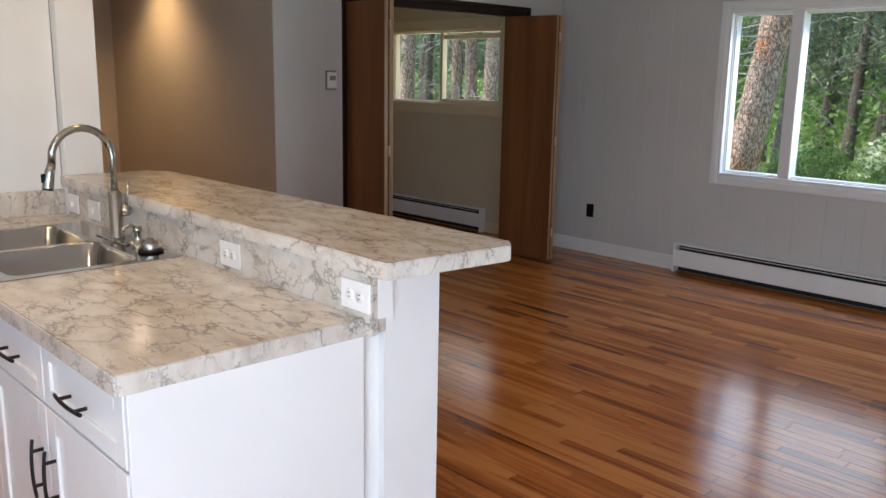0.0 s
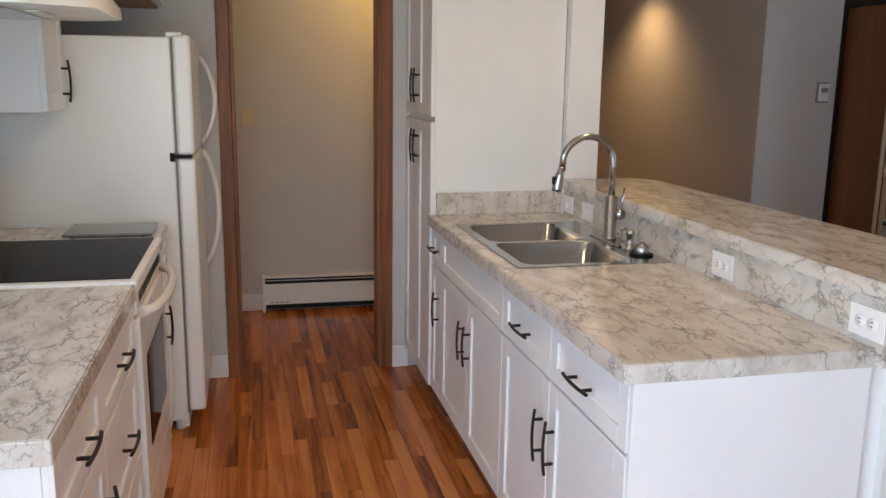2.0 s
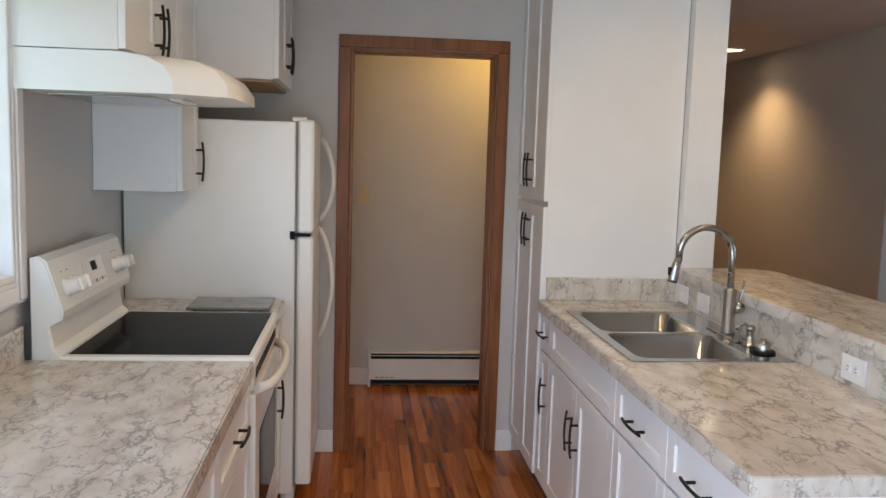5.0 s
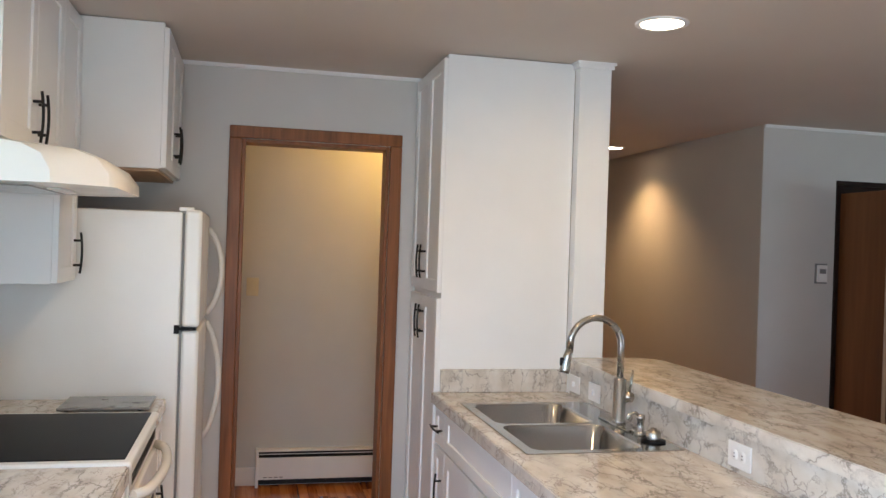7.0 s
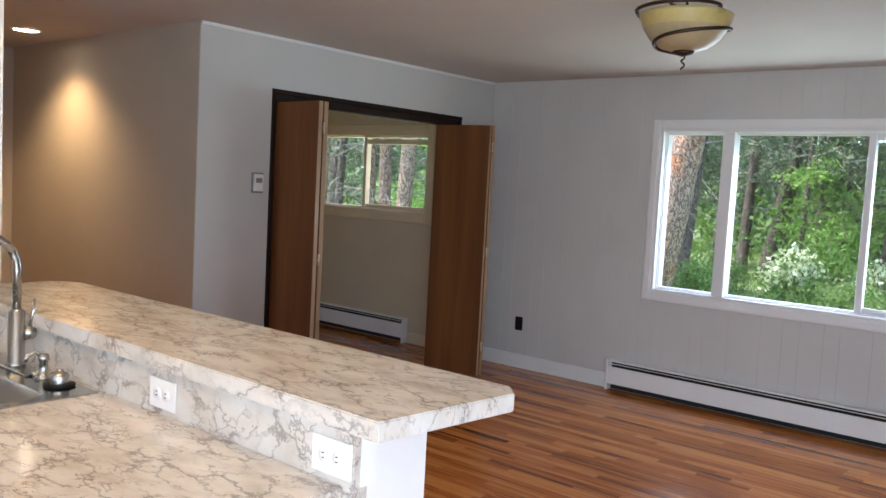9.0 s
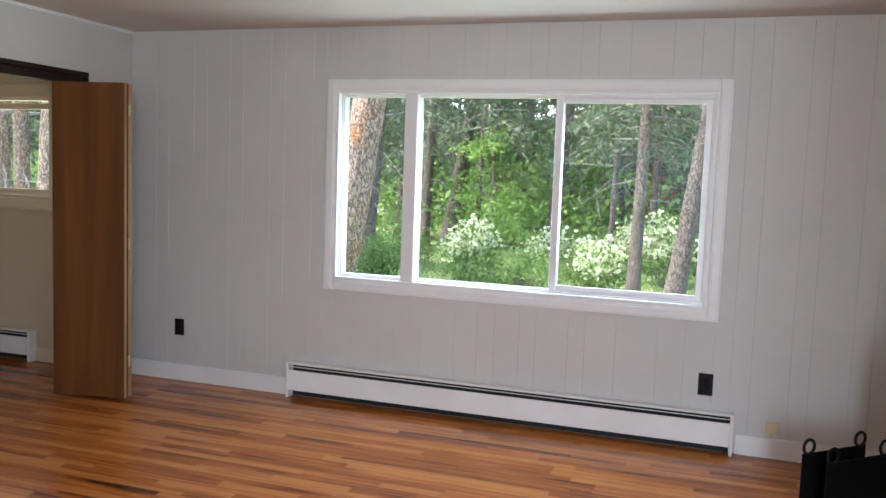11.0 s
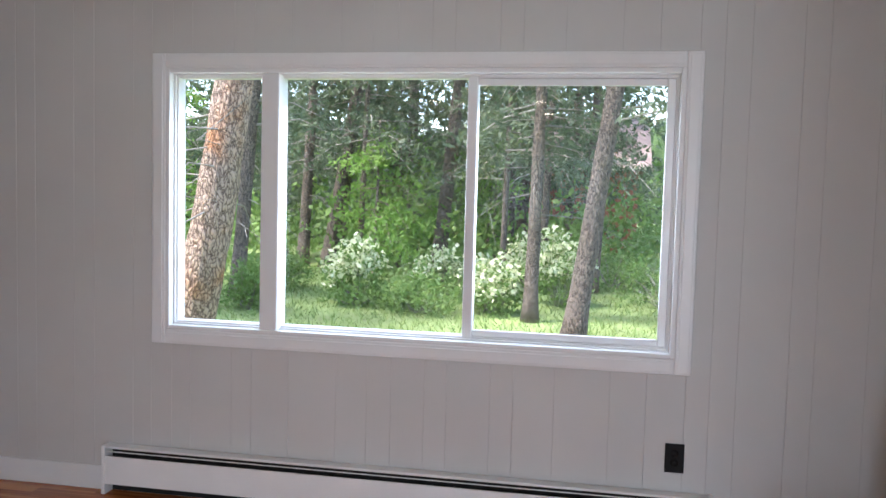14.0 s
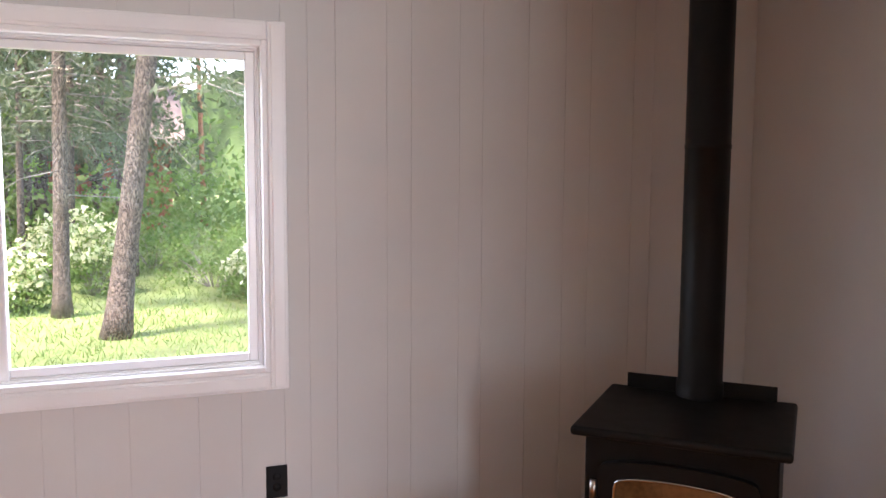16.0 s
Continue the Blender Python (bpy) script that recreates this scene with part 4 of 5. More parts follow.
for x in (0.05, fw - 0.05):
    tube("foot", [(x, 0.66, 0.0), (x, 0.66, 0.055)], 0.022, ENAMEL, 14, fr)
    tube("foot", [(x, 0.06, 0.0), (x, 0.06, 0.055)], 0.022, ENAMEL, 14, fr)
boxes("hinge", [((fw - 0.05, 0.69, 1.1785), (fw + 0.002, 0.76, 1.1895)), ((fw - 0.03, 0.675, 1.165), (fw + 0.006, 0.695, 1.20))], BLACK_PLASTIC, fr, 0.001)
box("top_hinge", (fw - 0.08, 0.68, 1.656), (fw - 0.01, 0.74, 1.675), ENAMEL, 0.004, fr)
for z0h, z1h in ((1.20, 1.60), (0.62, 1.165)):
    pts = [(0.05, 0.772 + 0.064 * math.sin(math.pi * k / 12) ** 0.7, z0h + (z1h - z0h) * k / 12) for k in range(13)]
    tube("handle", pts, 0.0125, ENAMEL, 12, fr)

# upper cabinets
c = cabinet("upper_cabinet", -2.352, -2.04, YS + 0.003, 0.0, 1.372, H - 0.004, "white shaker wall cabinet beside the range hood", False)
front(c, 0, 0.312, 1.374, H - 0.02, (0.05, 1.48, "v"), -1, 0.297)
c = cabinet("upper_cabinet", -2.038, -1.305, YS + 0.003, 0.0, 1.80, H - 0.004, "white shaker wall cabinet over the range hood", False)
front(c, 0, 0.366, 1.802, H - 0.02, (0.33, 1.90, "v"), -1, 0.297)
front(c, 0.367, 0.733, 1.802, H - 0.02, (0.40, 1.90, "v"), -1, 0.297)
c = cabinet("upper_cabinet", -3.05, -2.354, YS + 0.003, 0.318, 1.82, H - 0.004, "deep white shaker wall cabinet above the refrigerator", False)
front(c, 0, 0.347, 1.822, H - 0.02, (0.31, 1.95, "v"), -1, 0.615)
front(c, 0.348, 0.696, 1.822, H - 0.02, (0.385, 1.95, "v"), -1, 0.615)
box("bottom_panel", (0.01, 0.01, 1.808), (0.686, 0.605, 1.8195), SHELF_WOOD, 0.001, c)

# range hood
hd = thing("range_hood", (-2.036, YS + 0.003, 1.685), "white rounded under-cabinet range hood", "range hood")
bm = bmesh.new()
prof = [(0.0, 0.112), (0.40, 0.112), (0.50, 0.102), (0.565, 0.078), (0.598, 0.035), (0.60, 0.0), (0.0, 0.0)]
hwid = 0.728
cols = []
for x, k in ((0.0, 0.74), (0.09, 0.965), (0.115, 0.99), (hwid - 0.115, 0.99), (hwid - 0.09, 0.965), (hwid, 0.74)):
    cols.append([bm.verts.new((x, y * (k if y > 0.3 else 1), z)) for y, z in prof])
bm.faces.new(cols[0]), bm.faces.new(cols[-1][::-1])
for a, b in zip(cols, cols[1:]):
    for k in range(len(prof)):
        bm.faces.new((a[k], b[k], b[(k + 1) % len(prof)], a[(k + 1) % len(prof)])).smooth = 0 < k < 5
bmesh.ops.recalc_face_normals(bm, faces=bm.faces)
for e in bm.edges:
    a, b = e.verts
    if abs(a.co.x - b.co.x) < 0.001 and min(a.co.x, hwid - a.co.x) < 0.1:
        e.smooth = False
put("canopy", to_mesh("canopy", bm, ENAMEL), hd)
box("filter", (0.12, 0.06, -0.006), (hwid - 0.12, 0.36, -0.0005), STEEL, 0.002, hd)
box("lens", (0.25, 0.38, -0.006), (hwid - 0.25, 0.42, -0.0005), VINYL, 0.002, hd)

# ---- baseboard heaters ----


def heater(loc, length, label, rz=0, height=0.232, rust=False):
    """A hydronic baseboard heater, back to local +y, from x 0 to length."""
    ob = thing("baseboard_heater", loc, label, "heater", rz)
    d = 0.068
    # back plate and element near black: dusty fins plus painted shade of the gaps
    bm = bmesh.new()
    add_box(bm, (0.018, -0.006, 0.004), (length - 0.018, -0.0005, height - 0.004), 0.0)
    put("back_plate", to_mesh("back_plate", bm, DARK_GAP), ob)
    box("top_cover", (0.018, -d + 0.004, height - 0.012), (length - 0.018, -0.007, height), METAL_WHITE, 0.003, ob)
    bm = bmesh.new()
    add_box(bm, (0.018, -d, 0.05), (length - 0.018, -d + 0.004, height - 0.048), 0.0015, 1)
    add_box(bm, (0.018, -d + 0.0045, height - 0.052), (length - 0.018, -d + 0.010, height - 0.049), 0.0)
    put("front_panel", to_mesh("front_panel", bm, METAL_WHITE), ob)
    box("damper", (0.02, -d + 0.010, height - 0.030), (length - 0.02, -d + 0.013, height - 0.025), METAL_WHITE, 0.001, ob)
    box("element", (0.03, -0.058, 0.045), (length - 0.03, -0.012, 0.13), DARK_GAP, 0.002, ob)
    tube("pipe", [(0.01, -0.034, 0.10), (length - 0.01, -0.034, 0.10)], 0.011, BRASS, 10, ob)
    for x in (0.0, length - 0.019):
        box("end_cap", (x, -d - 0.005, 0.0), (x + 0.019, -0.0005, height + 0.003), METAL_WHITE, 0.004, ob)
    return ob


heater((-2.325, YN, 0), 2.785, "long white baseboard heater under the window")
heater((-6.2, YN, 0), 1.735, "white baseboard heater under the office window")
hh = heater((XH, 0.75, 0), 1.2, "white baseboard heater in the back hall", 90, 0.236)
for k in range(4):
    box("lettering_bar", (0.05 + 0.033 * k, -0.0692, 0.062), (0.072 + 0.033 * k, -0.0683, 0.068), GREY_PRINT, 0, hh)

# ---- ceiling lights ----


def downlight(x, y, power, spread=125):
    ob = thing("downlight", (x, y, H), "round recessed ceiling downlight, switched on", "ceiling light", group="recessed downlights")
    lathe("trim_ring", [(0.098, -0.0004), (0.098, -0.004), (0.085, -0.008), (0.078, -0.004)], VINYL, 36, ob)
    lathe("lens", [(0.079, -0.0045), (0.05, -0.0055), (0, -0.006)], CAN_GLOW, 36, ob)
    lamp("lamp", "SPOT", pose(x, y, H - 0.03), power, WARM, 0.07, spread)
    return ob


for (x, y), share in zip(CANS, CAN_SHARE):
    downlight(x, y, CAN_POWER * share, 172)
downlight(-5.13, 3.49, CAN_POWER * HALL_CAN)
lamp("lamp", "POINT", pose(-3.85, 1.6, 2.25), BACK_POWER, (1.0, 0.58, 0.13), 0.06)

# bowl lamp of the living room
LX, LY = -0.78, 4.27
bl = thing("ceiling_lamp", (LX, LY, H), "amber glass bowl ceiling lamp with bronze scrolls", "ceiling light")
BOWL = textured("amber_alabaster_glass", (0.50, 0.40, 0.15), 0.3, 10.0, 0.12, 60, 0.05)
BOWL_LOW = textured("frosted_alabaster_glass", (0.42, 0.34, 0.20), 0.35, 10.0, 0.1, 60, 0.05)
lathe("canopy", [(0, -0.0005), (0.072, -0.0005), (0.07, -0.012), (0.05, -0.03), (0.02, -0.042), (0, -0.044)], BRONZE, 28, bl)
tube("stem", [(0, 0, -0.04), (0, 0, -0.30)], 0.006, BRONZE, 10, bl)
zr = -0.135
BOWL_R = (0.190, 0.170, 0.140, 0.098, 0.045)
BOWL_Z = (zr, zr - 0.055, zr - 0.100, zr - 0.132, zr - 0.146)
lathe("bowl_rim", [(0.180, zr + 0.006), (0.190, zr), (0.187, zr - 0.012), (0.170, zr - 0.055)], BOWL, 48, bl)
lathe("bowl", [(0.170, zr - 0.0551), (0.140, zr - 0.100), (0.098, zr - 0.132), (0.045, zr - 0.146), (0, zr - 0.149)], BOWL_LOW, 48, bl)
# one bronze band winds from the stem out over the rim, another round the lower bowl
pts = []
for k in range(45):
    u = k / 44
    rr = 0.025 + 0.178 * u ** 1.1
    a = 5.6 - 8.2 * u
    pts.append((rr * math.cos(a), rr * math.sin(a), -0.055 - 0.045 * min(1, u * 1.6) - 0.04 * max(0, u - 0.6)))
tube("scroll", pts, 0.0075, BRONZE, 8, bl)
pts = []
for k in range(45):
    u = k / 44
    zz = -0.116 - 0.166 * u
    rr = 0.011 + float(np.interp(-zz, [-z for z in BOWL_Z], BOWL_R))
    a = 5.6 - 8.2 - 7.4 * u
    pts.append((rr * math.cos(a), rr * math.sin(a), zz))
tube("scroll", pts, 0.0075, BRONZE, 8, bl)
lathe("finial", [(0, zr - 0.142), (0.045, zr - 0.146), (0.04, zr - 0.157), (0.012, zr - 0.166), (0, zr - 0.168)], BRONZE, 20, bl)
tube("finial_curl", [(0.004 * math.cos(k * 1.3) * (1 + 0.5 * (k % 2)), 0.012 * math.sin(k * 1.3), zr - 0.164 - 0.007 * k) for k in range(9)], 0.004, BRONZE, 8, bl)

# ---- wood stove ----
FIRE = textured("stove_fire_glass", (0.16, 0.075, 0.03), 0.12, 5.0, 0.5, 60, 0.0)
FIREBRICK = textured("firebrick", (0.30, 0.20, 0.12), 0.8, 8.0, 0.25, 60, 0.3)
ws = thing("wood_stove", (1.492, 5.868, 0), "black steel wood stove with glass door, cold", "wood stove", -45)
box("pedestal", (-0.22, -0.18, 0.012), (0.22, 0.2, 0.16), IRON, 0.006, ws)
box("base_plate", (-0.30, -0.27, 0.0), (0.30, 0.26, 0.0118), IRON, 0.003, ws)
box("firebox", (-0.285, -0.235, 0.1605), (0.285, 0.26, 0.731), IRON, 0.008, ws)
box("top_plate", (-0.32, -0.295, 0.7315), (0.32, 0.285, 0.762), IRON, 0.012, ws, 3)
box("heat_shield", (-0.255, 0.255, 0.7625), (0.255, 0.262, 0.815), IRON, 0.001, ws)
bm = bmesh.new()
N = 14


def arch_points(w, z0, z1, rise):
    return [(-w, z0), (w, z0)] + [(w * math.cos(math.pi * k / N), z1 + rise * math.sin(math.pi * k / N) ** 0.6) for k in range(N + 1)]


outer, inner = arch_points(0.235, 0.22, 0.62, 0.045), arch_points(0.185, 0.275, 0.575, 0.04)
yo, yi = -0.262, -0.2355
vo, vi = [bm.verts.new((x, yo, z)) for x, z in outer], [bm.verts.new((x, yo, z)) for x, z in inner]
wo, wi = [bm.verts.new((x, yi, z)) for x, z in outer], [bm.verts.new((x, yi, z)) for x, z in inner]
cnt = len(outer)
for k in range(cnt):
    j = (k + 1) % cnt
    bm.faces.new((vo[k], vo[j], vi[j], vi[k])), bm.faces.new((vo[k], wo[k], wo[j], vo[j])), bm.faces.new((vi[k], vi[j], wi[j], wi[k]))
bmesh.ops.recalc_face_normals(bm, faces=bm.faces)
put("door", to_mesh("door", bm, IRON), ws)
bm = bmesh.new()
bm.faces.new([bm.verts.new((x, -0.246, z)) for x, z in arch_points(0.186, 0.274, 0.576, 0.041)])
put("door_glass", to_mesh("door_glass", bm, FIRE), ws)
tube("glass_trim", [(x, -0.2635, z) for x, z in inner] + [(inner[0][0], -0.2635, inner[0][1])], 0.005, STEEL, 8, ws)
for z in (0.34, 0.56):
    tube("hinge", [(-0.25, -0.262, z - 0.03), (-0.25, -0.262, z + 0.03)], 0.011, NICKEL, 10, ws)
tube("door_handle", [(0.22, -0.262, 0.45), (0.235, -0.30, 0.45), (0.235, -0.31, 0.38)], 0.008, NICKEL, 10, ws)
fl = thing("stove_pipe", (1.665, 6.04, 0.7625), "straight black stove pipe rising to the ceiling", "stove pipe")
lathe("pipe", [(0.081, 0.0), (0.081, 0.05), (0.076, 0.052), (0.076, 0.86), (0.078, 0.862), (0.078, 0.875), (0.076, 0.877), (0.076, H - 0.764)], IRON, 40, fl)
lathe("collar", [(0.076, H - 0.80), (0.14, H - 0.775), (0.14, H - 0.764)], IRON, 40, fl)

# log rack and fire tools
rk = thing("log_rack", (0.94, 6.04, 0), "black steel log holder with scrolled ring ends", "log rack", 44)
box("side_panel", (-0.21, -0.07, 0.04), (0.21, -0.062, 0.29), IRON, 0.003, rk)
box("side_panel", (-0.21, 0.062, 0.04), (0.21, 0.07, 0.29), IRON, 0.003, rk)
box("tray", (-0.21, -0.0615, 0.045), (0.21, 0.0615, 0.053), IRON, 0.002, rk)
for sx in (-0.17, 0.17):
    for sy in (-0.07, 0.07):
        tube("foot", [(sx, sy * 0.98, 0.0), (sx, sy * 0.96, 0.062)], 0.009, IRON, 8, rk)
        ring = [(sx + 0.034 * math.cos(a * math.pi / 8 - math.pi / 2), sy * 0.94, 0.319 + 0.034 * math.sin(a * math.pi / 8 - math.pi / 2)) for a in range(17)]
        bmr = bmesh.new()
        for (xa, ya, za), (xb, yb, zb2) in zip(ring, ring[1:]):
            add_tube(bmr, [(xa - 0.0, ya, za), (xb, yb, zb2)], 0.007, 8)
        put("ring", to_mesh("ring", bmr, IRON), rk)
gv = thing("gas_valve", (0.66, YN, 0.17), "small brass coloured wall box above the baseboard", "wall box")
box("plate", (-0.03, -0.02, -0.035), (0.03, -0.0005, 0.035), IVORY, 0.004, gv)
tube("stub", [(0, -0.01, -0.036), (0, -0.01, -0.054)], 0.005, BRASS, 8, gv)

# ---- outside ----
BARK = bark_plates("pine_bark", (0.07, 0.04, 0.028), (0.46, 0.33, 0.25), (1.1, 0.74, 0.48), 24.0)
BARK_RED = bark_plates("red_pine_bark", (0.16, 0.07, 0.04), (0.50, 0.25, 0.15), (1.0, 0.8, 0.7), 24.0)
BARK_DARK = bark_plates("fir_bark", (0.03, 0.023, 0.018), (0.21, 0.165, 0.135), (0.8, 0.85, 0.75), 24.0)
TWIG = textured("bare_twigs", (0.25, 0.23, 0.20), 0.9, 9.0, 0.3, 40, 0.3)
NEEDLE = leafy("fir_needles", (0.055, 0.080, 0.045), (0.17, 0.215, 0.115), 0.4)
LEAF = leafy("bright_leaves", (0.11, 0.23, 0.04), (0.26, 0.42, 0.09), 0.5)
SHRUB = leafy("shrub_leaves", (0.10, 0.19, 0.04), (0.25, 0.37, 0.11), 0.45)
BLOSSOM = leafy("cream_blossom", (0.58, 0.62, 0.34), (0.80, 0.80, 0.60), 0.4)
GRASS = leafy("meadow_grass", (0.14, 0.24, 0.06), (0.29, 0.38, 0.13), 0.5)
GROUND = textured("meadow_soil", (0.19, 0.245, 0.085), 0.95, 0.8, 0.35, 14, 0.8, bump_dist=0.05)
HOUSE_RED = textured("red_cabin_boards", (0.33, 0.12, 0.075), 0.8, 3.0, 0.2, 40, 0.2)
ROOF = textured("cabin_roof", (0.30, 0.22, 0.19), 0.85, 3.0, 0.2, 40, 0.2)
GZ = -0.55
rng = np.random.default_rng(7)


def rise(x, y):
    return 0.12 * math.sin(x * 0.35 + 1) * math.sin(y * 0.28) + 0.012 * max(0, y - 18)


bm = bmesh.new()
xs_g = [-900, -300, -100, -50] + list(np.linspace(-30, 24, 37)) + [45, 100, 300, 900]
ys_g = [-900, -200, -40, -6, 2, 6.9] + list(np.linspace(8, 50, 40)) + [80, 200, 900]
vs = [[bm.verts.new((x, y, GZ + (rise(x, y) if 6.5 < y < 60 and -31 < x < 25 else 0.0))) for y in ys_g] for x in xs_g]
for i in range(len(xs_g) - 1):
    for j in range(len(ys_g) - 1):
        bm.faces.new((vs[i][j], vs[i + 1][j], vs[i + 1][j + 1], vs[i][j + 1])).smooth = True
structure(put("ground", to_mesh("ground", bm, GROUND)), "grassy woodland ground outside the house", "ground")


def leaves_mesh(name, centres, spread, size, per, mat, flat=1.0, slim=0.45, droop=0.0):
    """Many small leaf blades scattered in clumps round the centres."""
    c = np.repeat(np.asarray(centres, float), per, axis=0)
    n = len(c)
    p = c + rng.normal(0, 1, (n, 3)) * np.asarray(spread) * np.array([1, 1, flat])
    d = rng.normal(0, 1, (n, 3))
    d[:, 2] -= droop
    d /= np.linalg.norm(d, axis=1)[:, None]
    s = np.cross(d, rng.normal(0, 1, (n, 3)))
    s /= np.linalg.norm(s, axis=1)[:, None] + 1e-9
    L = size * rng.uniform(0.6, 1.3, (n, 1))
    v = np.stack([p - d * L * 0.5, p + s * L * slim * 0.5, p + d * L * 0.5, p - s * L * slim * 0.5], 1).reshape(-1, 3)
    f = np.arange(4 * n).reshape(-1, 4)
    me = bpy.data.meshes.new(name)
    me.from_pydata(v.tolist(), [], f.tolist())
    me.materials.append(mat)
    return me


def tree(x, y, r, height, lean, label, bark, crown_from, leaf_mat, crown=1.6, density=1.0, dead=10, bend=0.0, name="pine_tree", leaf=0.16, sweep=0.0):
    ob = thing(name, (x, y, GZ + rise(x, y) - 0.05), label, "tree", group="trees outside")
    bm = bmesh.new()
    K = 40

    def axis(z):
        return Vector((lean[0] * z + bend * math.sin(z / height * 9) * 0.25 + sweep * (1 - math.exp(-z / 1.1)), lean[1] * z, z))

    pts, rad = [], []
    for k in range(K):
        u = k / (K - 1)
        z = height * u
        pts.append(axis(z))
        rad.append(r * (1 - 0.72 * u) * (1 + 0.45 * math.exp(-z * 2.4)))
    seg = 22 if r > 0.16 else 12
    add_tube(bm, pts, rad, seg)
    if r > 0.2:
        bmesh.ops.subdivide_edges(bm, edges=[e for e in bm.edges if max(v.co.z for v in e.verts) < 6.5], cuts=3, use_grid_fill=True)
    for v in bm.verts:
        n0 = noise.noise(Vector((v.co.x * 9 + x, v.co.y * 9 + y, v.co.z * 3.0)))
        n1 = noise.noise(Vector((v.co.x * 24 + x, v.co.y * 24 + y, v.co.z * 9)))
        k = 1 + 0.07 * n0 + 0.07 * n1
        c = axis(v.co.z)
        v.co = c + (v.co - c) * k
    for f in bm.faces:
        f.smooth = True
    put("trunk", to_mesh("trunk", bm, bark), ob)
    bm = bmesh.new()
    tips = []
    nb = int(height * 3.2 * density)
    for k in range(nb + dead):
        live = k < nb
        z = rng.uniform(crown_from, height * 0.97) if live else rng.uniform(1.6, min(6.5, height * 0.8))
        a = rng.uniform(0, 2 * math.pi)
        ln = (crown * (1.15 - 0.75 * (z - crown_from) / max(0.1, height - crown_from)) if live else rng.uniform(0.8, 2.3)) * rng.uniform(0.6, 1.15)
        b0 = axis(z)
        way = Vector((math.cos(a), math.sin(a), rng.uniform(-0.3, 0.15)))
        p1, p2 = b0 + way * ln * 0.5, b0 + way * ln + Vector((rng.normal(0, 0.1), rng.normal(0, 0.1), -0.22 * ln))
        br = 0.02 if live else 0.011
        add_tube(bm, [b0, p1, p2], [br, br * 0.6, br * 0.25], 5, False)
        if not live:
            for _ in range(3):
                t0 = b0.lerp(p2, rng.uniform(0.3, 0.9))
                add_tube(bm, [t0, t0 + Vector(rng.normal(0, 0.24, 3))], [0.006, 0.002], 4, False)
        else:
            for u in np.linspace(0.25, 1.0, 6):
                q = b0.lerp(p1, u * 2) if u < 0.5 else p1.lerp(p2, u * 2 - 1)
                tips.append(tuple(q))
    put("limbs", to_mesh("limbs", bm, bark if dead < 8 else TWIG), ob)
    if tips:
        cr = put("crown", leaves_mesh("crown", tips, 0.16, leaf, int(16 * density), leaf_mat, 0.55, 0.30, 0.5), ob)
    return ob


def shrub(x, y, w, h, label, mats, n=60, leaf=0.07, name="shrub"):
    ob = thing(name, (x, y, GZ + rise(x, y) - 0.02), label, "shrub", group="shrubs outside")
    bm = bmesh.new()
    cent = []
    for k in range(n):
        a, q = rng.uniform(0, 2 * math.pi), rng.uniform(0, 1) ** 0.5
        z = h * rng.uniform(0.15, 1) * (1 - 0.45 * q * q)
        p = Vector((w * q * math.cos(a), w * q * math.sin(a), z))
        cent.append(tuple(p))
        if k % 3 == 0:
            add_tube(bm, [(p.x * 0.1, p.y * 0.1, 0), (p.x * 0.6, p.y * 0.6, z * 0.7), p], [0.012, 0.008, 0.003], 5, False)
    put("stems", to_mesh("stems", bm, TWIG), ob)
    half = [cent[k] for k in range(n) if k % len(mats) == 0]
    put("foliage", leaves_mesh("foliage", cent, 0.13, leaf, 34, mats[0], 0.8, 0.6), ob)
    if len(mats) > 1:
        put("blossom", leaves_mesh("blossom", [c for c in cent if c[2] > h * 0.4], 0.10, leaf * 1.5, 20, mats[1], 0.8, 0.8), ob)
    return ob


for row in TREES:
    x, y, r, h, lx, ly, kind = row
    if kind == "big":
        tree(x, y, r, h, (lx, ly), "large ponderosa pine with plated orange-brown bark", BARK, 6.0, NEEDLE, 2.2, 0.8, 26, 0.15)
    elif kind == "swept":
        tree(x, y, r, h, (lx, ly), "large ponderosa pine with a curved plated trunk", BARK, 6.0, NEEDLE, 2.2, 0.8, 26, 0.0, sweep=0.34)
    elif kind == "pole":
        tree(x, y, r, h, (lx, ly), "slender distant pine with a bare reddish trunk", BARK_RED, 9.0, NEEDLE, 0.7, 0.5, 2)
    elif kind == "mid":
        tree(x, y, r, h, (lx, ly), "tall conifer with dark bare lower trunk", BARK_DARK, 2.6, NEEDLE, 1.7, 1.25, 8)
    elif kind == "far":
        tree(x, y, r, h, (lx, ly), "distant conifer among the woodland", BARK_DARK, 1.6, NEEDLE, 2.1, 1.0, 4, name="conifer", leaf=0.24)
    else:
        tree(x, y, r, h, (lx, ly), "young broadleaf tree in bright green leaf", BARK_DARK, 0.6, LEAF, 1.5, 1.5, 2, name="broadleaf_tree", leaf=0.15)
for x, y, w, h, kind in SHRUBS:
    if kind:
        shrub(x, y, w, h, "cream flowering shrub at the wood's edge", [SHRUB, BLOSSOM], 70)
    else:
        shrub(x, y, w, h, "low green shrub in the grass", [SHRUB], 55)

# grass blades
n = 52000
gx, gy = rng.uniform(-14, 7, n), rng.uniform(7.5, 24, n)
gh = rng.uniform(0.03, 0.14, n)
ang = rng.uniform(0, math.pi, n)
gz = np.array([GZ + rise(a, b) for a, b in zip(gx, gy)])
wv = 0.010
